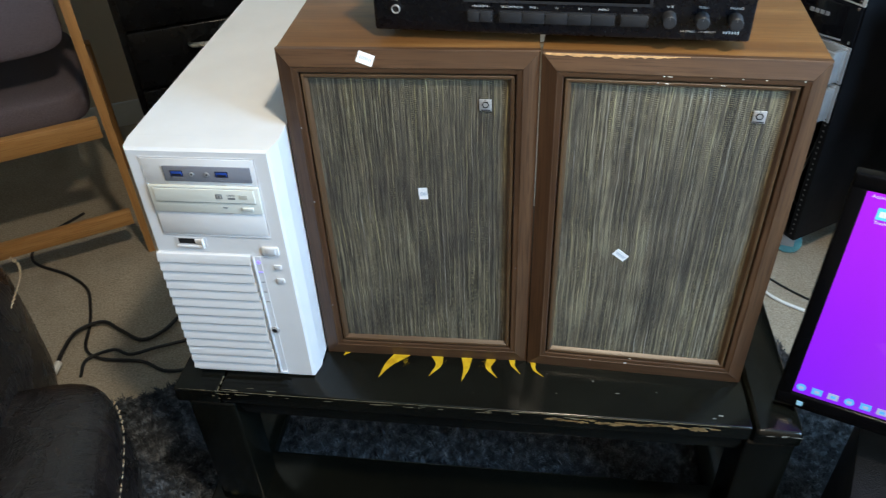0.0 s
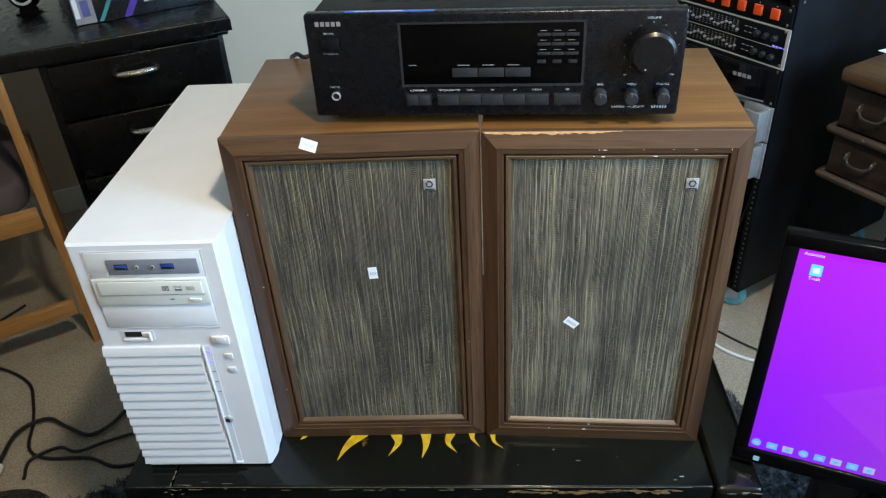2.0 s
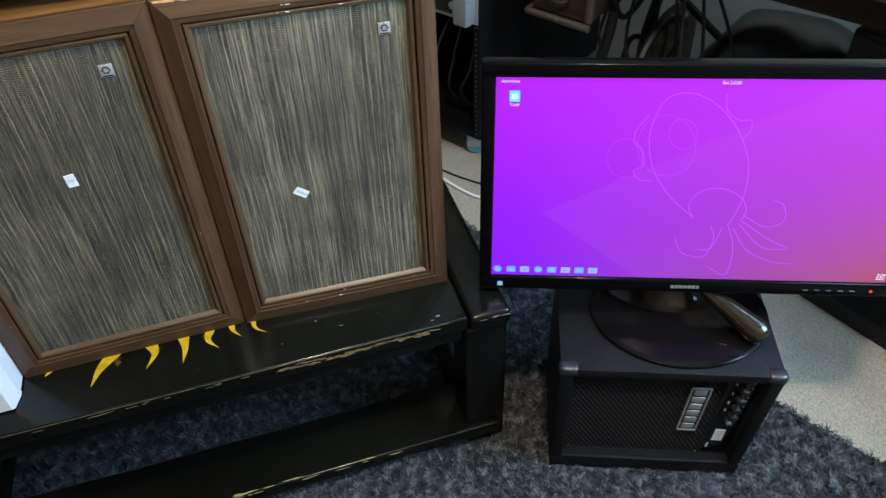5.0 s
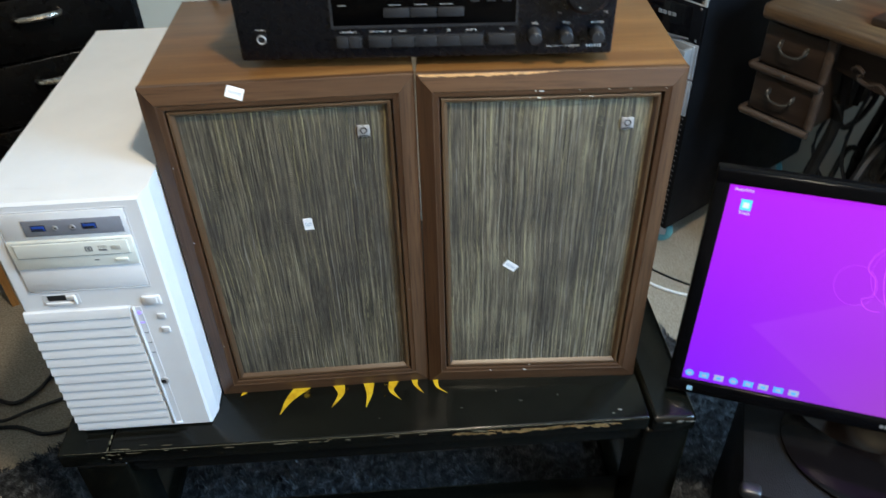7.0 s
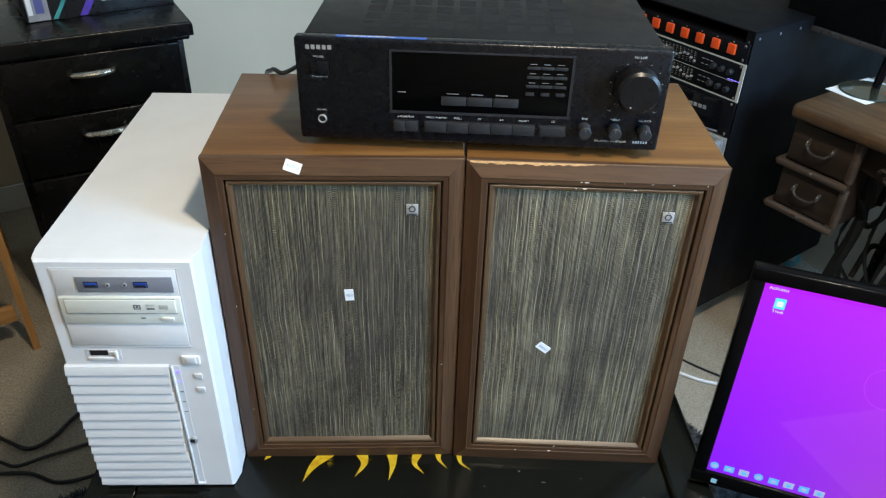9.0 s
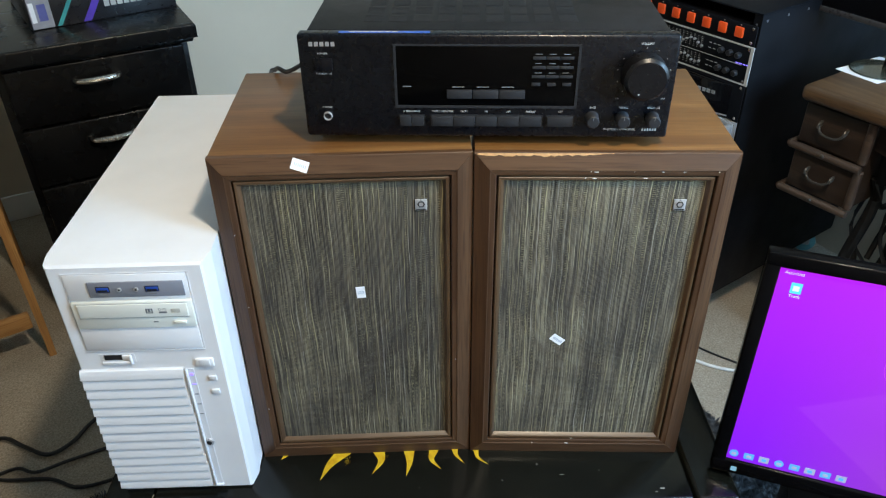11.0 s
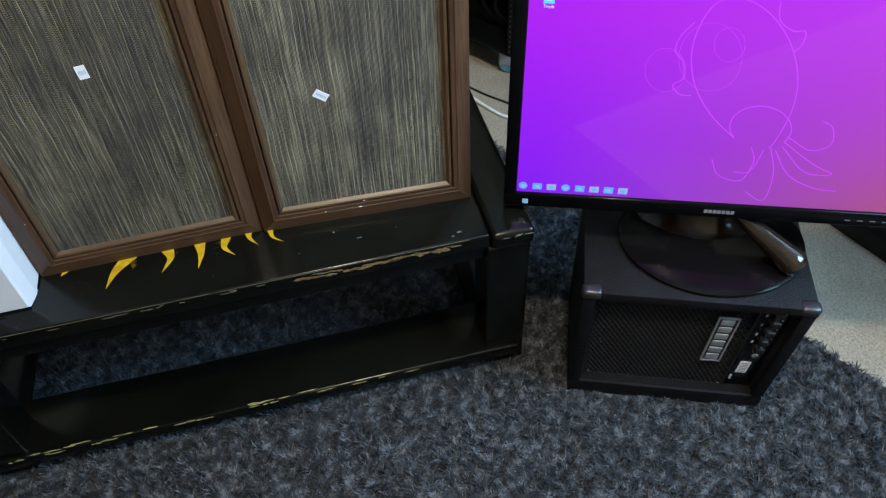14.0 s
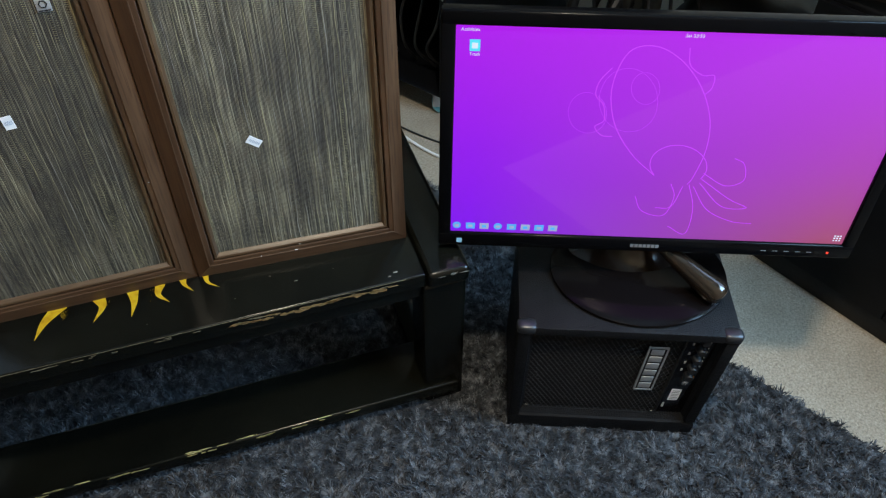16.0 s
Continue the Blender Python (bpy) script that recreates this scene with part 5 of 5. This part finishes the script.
for z0, z1 in ((0.514, 0.600), (0.420, 0.512)):
    am = rack_unit("power_amplifier", z0, z1, plain("silver_amp_grey", (0.33, 0.34, 0.35), 0.42, 0.4, 0.12, 30) if z0 > 0.5 else bpy.data.materials["silver_amp_grey"], "silver-grey power amplifier with side handles")
    grey_amp = bpy.data.materials["silver_amp_grey"]
    part("end_plate", box((-0.078, -0.0100, z0 + 0.003), (-0.012, -0.0034, z1 - 0.003), 0.002), grey_amp, am, "grey end plate")
    part("handle", merge(box((-0.024, -0.036, z0 + 0.006), (-0.012, -0.010, z1 - 0.006), 0.003), box((-0.052, -0.040, z0 + 0.006), (-0.012, -0.034, z1 - 0.006), 0.0025)), grey_amp, am, "folded grey end handle")
    part("level_knob", moved(lathe([(0, 0.020), (0.0085, 0.020), (0.0100, 0.018), (0.0110, 0.0), (0, 0)], 18), FRONT), grey_amp, am, at=pose(-0.064, -0.0100, (z0 + z1) / 2))
    part("vent_panel", box((U0 + 0.07, -0.0055, z0 + 0.010), (-0.082, -0.0033, z1 - 0.010), 0.001), hole_black, am)
for x in (-0.045, -KW + 0.045):
    for y in (0.05, KD - 0.05):
        ca = part("caster", merge(moved(lathe([(0, -0.013), (0.020, -0.013), (0.030, -0.011), (0.0325, -0.007), (0.0325, 0.007), (0.030, 0.011), (0.020, 0.013), (0, 0.013)], 26), pose(x, y, 0.0335, 90, 0, 40))), plain("teal_caster_wheel", (0.10, 0.30, 0.33), 0.3) if x > -0.1 and y < 0.1 else bpy.data.materials["teal_caster_wheel"], rack, "teal plastic caster")
        part("caster_fork", merge(box((x - 0.022, y - 0.022, 0.066), (x + 0.022, y + 0.022, 0.0838), 0.003), moved(box((-0.03, -0.019, 0.03), (0.012, -0.015, 0.07), 0.003), pose(x, y, 0, 0, 0, 40)), moved(box((-0.03, 0.015, 0.03), (0.012, 0.019, 0.07), 0.003), pose(x, y, 0, 0, 0, 40))), silver, ca)
for k in range(4):
    part("rack_cable", tube([(-0.06 - 0.05 * k, 0.08, 0.40 - 0.02 * k), (-0.05 - 0.06 * k, 0.03, 0.28), (-0.10 - 0.04 * k, 0.05, 0.17), (-0.04 - 0.07 * k, 0.10, KZ0 + 0.010)], 0.004, 8), cable_black, rack)
mix = thing("mixer", "small beige mixer with knobs on the rack", "mixer", pose(0.660, 0.737, KZ1 + 0.0045, 0, 0, -56))
part("case", slab([(-0.36, 0.33), (-0.02, 0.33), (-0.02, 0.52), (-0.36, 0.52)], 0.0, 0.045, 0.003), plain("beige_metal", (0.52, 0.49, 0.42), 0.45), mix)
for k in range(7):
    part("mixer_knob", moved(rod(0.008, 0.012, 14, 0.002), pose(-0.05 - 0.045 * k, 0.3302, 0.022, 90)), rubber, mix)

# ---- desk with a drawer pedestal ----
desk = thing("desk", "glossy black wooden desk with a drawer pedestal and nickel pulls", "desk", pose(-0.588, 0.904, 0, 0, 0, 27.5))
part("desktop", slab([(-1.35, 0), (0, 0), (0, 0.62), (-1.35, 0.62)], 0.768, 0.800, 0.006, 3), desk_black, desk)
part("top_moulding", box((-1.34, 0.010, 0.756), (-0.008, 0.60, 0.768), 0.004), desk_black, desk)
part("pedestal", box((-0.435, 0.034, 0.0005), (-0.020, 0.58, 0.756), 0.003), desk_black, desk)
part("end_panel", box((-1.32, 0.034, 0.0005), (-1.29, 0.58, 0.756), 0.003), desk_black, desk)
for z0, z1 in ((0.620, 0.752), (0.472, 0.614), (0.262, 0.466)):
    dr = part("drawer_front", box((-0.418, 0.016, z0), (-0.034, 0.034, z1), 0.004, 3), desk_black, desk)
    zc = (z0 + z1) / 2 + 0.028
    part("drawer_pull", tube([(-0.282, 0.016, zc - 0.003), (-0.276, -0.004, zc), (-0.255, -0.012, zc), (-0.234, -0.014, zc), (-0.213, -0.012, zc), (-0.192, -0.004, zc), (-0.186, 0.016, zc - 0.003)], 0.0058, 10, 5, lambda t: 0.75 + 0.5 * math.sin(math.pi * t)), nickel, dr, "bowed brushed nickel pull")
box_art = thing("hardware_box", "black printed cardboard box with violet and teal stripes, on the desk", "box", pose(-0.943, 0.862, 0.8005, 0, 0, 33))
part("carton", box((0, 0, 0), (0.33, 0.29, 0.075), 0.0015), plain("carton_black", (0.012, 0.012, 0.015), 0.3), box_art)
for x, w, m in ((0.055, 0.010, plain("stripe_teal", (0.05, 0.30, 0.30), 0.35)), (0.112, 0.018, plain("stripe_violet", (0.10, 0.05, 0.42), 0.35))):
    part("printed_stripe", moved(slab([(x, 0.002), (x + w, 0.002), (x + w + 0.045, 0.073), (x + 0.045, 0.073)], 0.0, 0.0006), FRONT), m, box_art)
part("grey_panel", box((0.004, -0.0005, 0.002), (0.050, 0.0, 0.072)), plain("carton_grey", (0.30, 0.30, 0.33), 0.4), box_art, "grey printed corner of the box")
part("white_label", box((0.006, -0.0009, 0.016), (0.016, -0.0005, 0.060)), paper, box_art, "narrow white label")
part("blue_label", box((0.022, -0.0009, 0.018), (0.040, -0.0005, 0.055)), plain("label_blue", (0.10, 0.11, 0.32), 0.4), box_art, "small blue label")
for i in range(8):
    part("print_bar", box((0.165 + 0.0150 * i, -0.0007, 0.028), (0.1765 + 0.0150 * i, 0.0, 0.042)), print_white, box_art)
part("print_bar", merge(*[box((0.318, -0.0007, 0.030 + 0.006 * i), (0.326, 0.0, 0.034 + 0.006 * i)) for i in range(3)]), print_white, box_art)
webcam = thing("desk_speaker", "small round black desk speaker with a silver ring", "speaker", pose(-1.126, 1.003, 0.8005, 0, 0, 20))
part("base", lathe([(0, 0), (0.030, 0), (0.034, 0.004), (0.020, 0.012), (0, 0.012)], 24), gloss_black, webcam)
part("ball", moved(lathe([(0.0001 + 0.038 * math.sin(math.pi * i / 12), -0.038 * math.cos(math.pi * i / 12)) for i in range(13)], 28), pose(0, 0, 0.045)), gloss_black, webcam)
part("silver_ring", moved(lathe([(0.020, 0), (0.026, 0), (0.026, 0.006), (0.020, 0.006)], 28), pose(0, -0.030, 0.050, 75)), silver, webcam)

# ---- treadle sewing table ----
sew = thing("sewing_table", "worn antique wooden sewing table with small drawers and iron legs", "table", pose(0.730, 0.638, 0, 0, 0, -57))
top = box((0, 0, 0.700), (0.98, 0.43, 0.735), 0.012, 4)
part("tabletop", top, wood("worn_brown_top", (0.032, 0.017, 0.009), (0.085, 0.049, 0.024), (0.19, 0.115, 0.055), 0, 0.38), sew, "worn brown top with a rubbed rounded edge")
part("lid_panel", box((0.20, 0.05, 0.7352), (0.90, 0.38, 0.750), 0.003), old_wood[0], sew)
part("drawer_case", box((0.012, 0.045, 0.485), (0.150, 0.40, 0.700), 0.003), old_wood[1], sew)
for z0, z1 in ((0.600, 0.690), (0.492, 0.584)):
    dr = part("drawer_front", box((0.006, 0.028, z0), (0.150, 0.046, z1), 0.004, 3), old_wood[0], sew)
    zc = (z0 + z1) / 2
    part("drawer_pull", tube([(0.050, 0.028, zc + 0.009), (0.052, 0.018, zc + 0.003), (0.062, 0.012, zc - 0.005), (0.079, 0.010, zc - 0.007), (0.096, 0.012, zc - 0.005), (0.106, 0.018, zc + 0.003), (0.108, 0.028, zc + 0.009)], 0.0029, 8, 5), plain("aged_brass", (0.075, 0.066, 0.056), 0.42, 0.6) if z0 > 0.55 else bpy.data.materials["aged_brass"], dr, "aged brass bail pull")
rubbed = wood("rubbed_brown_edge", (0.028, 0.017, 0.012), (0.058, 0.038, 0.027), (0.12, 0.085, 0.062), 0, 0.38)
for z in (0.591, 0.484):
    part("bead_moulding", merge(tube([(-0.004, 0.30, z), (-0.004, 0.022, z)], 0.0085, 12, 1), tube([(-0.004, 0.022, z), (0.160, 0.022, z)], 0.0085, 12, 1)), rubbed, sew, "rounded bead with rubbed edges")
    part("bead_stud", moved(puff((-0.005, -0.004, -0.005), (0.005, 0.004, 0.005), 1.0, 12, 8), pose(0.078, 0.013, z + 0.002)), bpy.data.materials["aged_brass"], sew)
for z0, z1 in ((0.600, 0.694), (0.493, 0.583)):
    part("corner_column", moved(rod(0.0095, z1 - z0, 14, 0.002), pose(0.153, 0.033, z0)), rubbed, sew)
    zc = (z0 + z1) / 2
    for px in (0.050, 0.108):
        part("pull_post", tube([(px, 0.029, zc + 0.013), (px, 0.018, zc + 0.011), (px, 0.014, zc + 0.002)], 0.0034, 8, 4), bpy.data.materials["aged_brass"], sew)
part("apron", moved(slab([(0.160, -0.068), (0.24, -0.085), (0.30, -0.092), (0.38, -0.078), (0.50, -0.062), (0.86, -0.066), (0.86, 0.0), (0.160, 0.0)], -0.015, 0.0), pose(0, 0.050, 0.700, 90)), old_wood[0], sew)
part("carved_scroll", merge(tube([(0.205, 0.030, 0.650), (0.215, 0.026, 0.660), (0.228, 0.026, 0.652), (0.222, 0.026, 0.640), (0.245, 0.026, 0.632), (0.265, 0.026, 0.640), (0.285, 0.026, 0.630), (0.31, 0.03, 0.636)], 0.0045, 8, 5)), old_wood[0], sew)
for x in (0.16, 0.80):
    for y in (0.10, 0.34):
        part("iron_leg", tube([(x, y, 0.70), (x + 0.012, y + 0.01, 0.50), (x - 0.012, y, 0.30), (x + 0.010, y - 0.02, 0.12), (x, y + (0.03 if y > 0.2 else -0.03), 0.012)], 0.013, 8, 5), iron, sew)
    part("iron_scroll", merge(tube([(x, 0.10, 0.55), (x, 0.18, 0.45), (x, 0.28, 0.47), (x, 0.30, 0.56), (x, 0.22, 0.58), (x, 0.20, 0.50)], 0.007, 8, 5), tube([(x, 0.10, 0.40), (x, 0.16, 0.28), (x, 0.26, 0.24), (x, 0.31, 0.33), (x, 0.24, 0.37), (x, 0.20, 0.30)], 0.007, 8, 5), tube([(x, 0.10, 0.14), (x, 0.22, 0.20), (x, 0.34, 0.14)], 0.009, 8, 5)), iron, sew)
wheel = part("drive_wheel", merge(moved(lathe([(0.120, -0.006), (0.140, -0.008), (0.144, 0), (0.140, 0.008), (0.120, 0.006), (0.120, -0.006)], 36), pose(0.26, 0.20, 0.33, 0, 90)), moved(rod(0.02, 0.05, 14), pose(0.235, 0.20, 0.33, 0, 90))), iron, sew, "spoked cast-iron drive wheel")
for k in range(6):
    part("spoke", moved(tube([(0, 0, 0.015), (0, 0.012, 0.07), (0, 0, 0.125)], 0.006, 6, 4), pose(0.26, 0.20, 0.33, 60 * k)), iron, wheel)
part("cross_brace", merge(tube([(0.16, 0.34, 0.20), (0.48, 0.34, 0.34), (0.80, 0.34, 0.20)], 0.010, 8, 5), tube([(0.16, 0.34, 0.50), (0.48, 0.34, 0.34), (0.80, 0.34, 0.50)], 0.010, 8, 5)), iron, sew)
part("treadle", box((0.32, 0.10, 0.070), (0.66, 0.33, 0.084), 0.004), iron, sew)
SEW = pose(0.730, 0.638, 0, 0, 0, -57)
bag_black = plain("black_bag_plastic", (0.010, 0.010, 0.011), 0.38, 0, 0.3, 12, 0.5, 22)


def slumped(lo, hi, seed, e=0.75):
    """A soft bag or cloth heap: a cushion shape with sagging folds."""
    bm = puff(lo, hi, e, 36, 24)
    for v in bm.verts:
        n = Vector((math.sin(31 * v.co.x + seed) * math.cos(23 * v.co.z), math.cos(27 * v.co.y + 2 * seed) * math.sin(37 * v.co.x), 0.0))
        v.co += n * 0.016
        v.co.z = max(v.co.z, lo[2])
    return bm


single("storage_bag", slumped((0.30, 0.22, 0.001), (0.74, 0.50, 0.47), 1.3), bag_black, "slumped black plastic bag behind the treadle", "bag", SEW, smooth=80)
single("folded_cloth", slumped((0.175, 0.27, 0.001), (0.275, 0.40, 0.44), 4.1, 0.6), plain("grey_cloth", (0.14, 0.13, 0.12), 0.9, 0, 0.4, 30, 0.4, 60), "grey crumpled cloth stuffed under the sewing table", "cloth", SEW, smooth=80)
note = single("paper_sheet", box((0, 0, 0), (0.10, 0.15, 0.0008)), paper, "white sheet of paper under a disc", "paper", pose(0.834, 0.715, 0.7355, 0, 0, -62))
spare = thing("desktop_monitor", "black flat monitor on a round glass foot, on the sewing table", "monitor", pose(0.925, 0.700, 0.7355, 0, 0, -62))
foot_glass = Graph("green_grey_glass").set(Base_Color=(0.045, 0.055, 0.043), Metallic=0.3, Roughness=0.12, Coat_Weight=0.3).m
part("glass_foot", lathe([(0, 0), (0.061, 0), (0.063, 0.002), (0.061, 0.004), (0.02, 0.007), (0, 0.007)], 48), foot_glass, spare, "round glassy monitor foot")
part("stand_post", tube([(0, 0.02, 0.008), (0, 0.03, 0.07), (0, 0.035, 0.16)], 0.009, 12, 4), gloss_black, spare)
part("panel", box((-0.26, 0.0, 0.085), (0.28, 0.030, 0.44), 0.005, 3), gloss_black, spare)
part("panel_trim", box((-0.26, -0.004, 0.085), (0.28, -0.0002, 0.097), 0.0015), plain("trim_dark_grey", (0.05, 0.05, 0.055), 0.3), spare)
toy = thing("blister_pack", "small clear plastic package with red and white card", "package", pose(0.966, 0.633, 0.7505, 0, 0, -50))
part("card", box((-0.035, 0.015, 0), (0.035, 0.0165, 0.12), 0.0005), plain("card_white_red", (0.75, 0.65, 0.63), 0.4, 0, 0.25, 60), toy)
part("tray", box((-0.036, -0.022, 0), (0.036, 0.0148, 0.018), 0.002), plain("pack_red", (0.55, 0.03, 0.02), 0.3), toy)
clear = Graph("clear_plastic").set(Base_Color=(0.9, 0.92, 0.95), Roughness=0.08, Transmission_Weight=0.9, IOR=1.3).m
part("bubble", box((-0.028, -0.018, 0.0182), (0.028, 0.0148, 0.095), 0.006, 3), clear, toy)
part("toy_shape", moved(puff((-0.015, -0.008, 0.03), (0.015, 0.010, 0.07), 0.8, 16, 10), Matrix()), plain("toy_red", (0.4, 0.05, 0.05), 0.3), toy)

# ---- black cabinet by the east wall ----
cab = thing("floor_cabinet", "low black cabinet standing on the carpet", "cabinet", pose(1.195, 0.0, 0, 0, 0, -70))
part("carcass", box((-0.12, 0.0, 0.0005), (0.62, 0.40, 0.62), 0.006, 3), rack_black, cab)
part("plinth", box((-0.11, -0.004, 0.0005), (0.61, 0.0, 0.05), 0.001), rubber, cab)
part("door", box((-0.112, -0.016, 0.056), (0.248, -0.0005, 0.61), 0.003), rack_black, cab)
part("door", box((0.252, -0.016, 0.056), (0.612, -0.0005, 0.61), 0.003), rack_black, cab)

# ---- upholstered chair, seen from behind ----
chair = thing("wooden_chair", "oak-framed chair with purple-grey tweed cushions", "chair", pose(-1.060, 0.680, 0, 0, 0, 33))
CW, CD = 0.52, 0.50
for x in (-CW, 0.0):
    post = slab([(x - 0.012, -0.009), (x + 0.012, -0.009), (x + 0.012, 0.014), (x - 0.012, 0.014)], 0.0005, 0.862, 0.010, 3)
    for v in post.verts:                        # the post thins towards the floor
        v.co.x = x + (v.co.x - x) * (0.72 + 0.28 * min(1.0, v.co.z / 0.40))
    part("back_post", post, oak[2], chair)
    part("front_leg", box((x - 0.018, CD - 0.02, 0.0005), (x + 0.018, CD + 0.016, 0.43), 0.004), oak[2], chair)
    part("side_rail", box((x - 0.011, 0.0205, 0.365), (x + 0.011, CD - 0.0205, 0.425), 0.003), oak[1], chair)
part("seat_rail", box((-CW + 0.0185, -0.012, 0.372), (-0.0185, 0.012, 0.426), 0.004), oak[0], chair)
part("stretcher", box((-CW + 0.0185, -0.011, 0.105), (-0.0185, 0.011, 0.148), 0.004), oak[0], chair)
part("front_rail", box((-CW + 0.0185, CD - 0.012, 0.365), (-0.0185, CD + 0.010, 0.425), 0.004), oak[0], chair)
part("seat", puff((-CW + 0.020, 0.022, 0.395), (-0.020, CD + 0.03, 0.490), 0.32), tweed_cloth, chair, "purple-grey tweed seat cushion")
part("backrest", puff((-CW + 0.022, -0.004, 0.60), (-0.022, 0.060, 0.855), 0.30), tweed_cloth, chair, "purple-grey tweed back cushion")

# ---- leather recliner with its footrest ----
rec_chair = thing("recliner", "dark brown leather recliner with puffy stitched cushions", "recliner", pose(-0.985, -0.085, 0, 0, 0, 20))
part("arm", puff((-0.55, -0.75, 0.02), (0.094, 0.30, 0.50), 0.42, 40, 26), hide, rec_chair)
part("footrest", puff((-0.20, -0.80, 0.05), (0.265, -0.005, 0.32), 0.34, 44, 26), hide, rec_chair, "padded leather footrest")
thread = plain("tan_thread", (0.45, 0.34, 0.22), 0.7)
st = []
for i in range(60):
    f = i / 59
    zig = 14 * (-1) ** i
    st.append(moved(box((-0.0011, -0.0045, -0.0009), (0.0011, 0.0045, 0.0009)), pose(0.2640 - 0.030 * abs(2 * f - 1) ** 6, -0.77 + 0.74 * f, 0.222, 0, 65, zig)))
    st.append(moved(box((-0.0011, -0.0045, -0.0009), (0.0011, 0.0045, 0.0009)), pose(0.0815 - 0.034 * abs(2 * f - 1) ** 6, -0.10 + 0.37 * f, 0.375, 0, 55, zig)))
part("stitching", merge(*st), thread, rec_chair, "tan zigzag stitching")

# ---- cables on the carpet ----


def cable(name, pts, r, material, label, plug=False):
    c = thing(name, label, "cable")
    part("cord", tube([(x, y, z if z else r + 0.001) for x, y, z in pts], r, 8, 7), material, c)
    return c


cable("power_cord", [(-1.34, 0.83, 0), (-1.40, 0.70, 0), (-1.371, 0.60, 0), (-1.24, 0.55, 0), (-1.16, 0.50, 0), (-1.115, 0.43, 0), (-1.084, 0.366, 0), (-1.055, 0.29, 0), (-1.00, 0.262, 0), (-0.90, 0.262, 0), (-0.822, 0.238, 0), (-0.72, 0.26, 0.02), (-0.64, 0.30, 0.03)], 0.0042, cable_black, "black power cord lying in curves on the carpet")
cc = cable("video_cord", [(-1.085, 0.215, 0.02), (-1.098, 0.27, 0.018), (-1.098, 0.335, 0.016), (-1.05, 0.375, 0.014), (-0.99, 0.35, 0.012), (-0.926, 0.325, 0.012), (-0.885, 0.36, 0.012), (-0.862, 0.42, 0.012), (-0.80, 0.52, 0.014), (-0.70, 0.58, 0.02)], 0.0048, cable_black, "black cord with a white plug end on the carpet")
part("plug", tube([(-1.083, 0.200, 0.018), (-1.085, 0.228, 0.020)], 0.0085, 10, 1), cable_white, cc, "white plug collar")
cable("audio_cord", [(-1.02, 0.20, 0.01), (-1.03, 0.25, 0.012), (-0.98, 0.285, 0.014), (-0.93, 0.272, 0.016), (-0.88, 0.30, 0.014), (-0.821, 0.339, 0), (-0.74, 0.37, 0.012), (-0.66, 0.42, 0.02)], 0.0040, cable_black, "thin black cord crossing the others")
cable("network_cord", [(0.50, 0.80, 0), (0.534, 0.726, 0), (0.575, 0.645, 0), (0.615, 0.595, 0), (0.69, 0.555, 0), (0.80, 0.54, 0), (0.9, 0.6, 0)], 0.0042, cable_white, "white cord on the carpet behind the monitor")
cable("speaker_cord", [(0.52, 0.80, 0), (0.56, 0.74, 0), (0.60, 0.69, 0), (0.67, 0.62, 0), (0.76, 0.56, 0), (0.86, 0.52, 0)], 0.0028, cable_black, "thin black cord beside a white one")
cable("receiver_lead", [(-0.235, 0.33, 0.925), (-0.25, 0.30, 0.9195), (-0.27, 0.275, 0.917), (-0.29, 0.292, 0.915), (-0.31, 0.34, 0.86), (-0.30, 0.36, 0.60), (-0.25, 0.38, 0.378)], 0.0035, cable_black, "thin black lead from the back of the receiver")
rng = random.Random(77)
for k in range(7):                             # leads that hang and lie behind the sewing drawers
    pts = [(0.16 + 0.03 * k, 0.20 + 0.02 * (k % 3), 0.62), (0.13 + 0.05 * k, 0.14 + 0.03 * (k % 4), 0.40), (0.20 + 0.03 * k, 0.22, 0.20), (0.10 + 0.06 * k, 0.12 + 0.03 * k, 0.006), (0.30 + 0.03 * k, 0.05 + 0.04 * k, 0.006)]
    pts = [tuple(pose(0.730, 0.638, 0, 0, 0, -57) @ Vector((x + rng.uniform(-0.01, 0.01), y, z))) for x, y, z in pts]
    single("cable", tube(pts, 0.0042, 8), cable_black, "black lead hanging under the sewing table", "cable", group="leads under the sewing table", smooth=60)
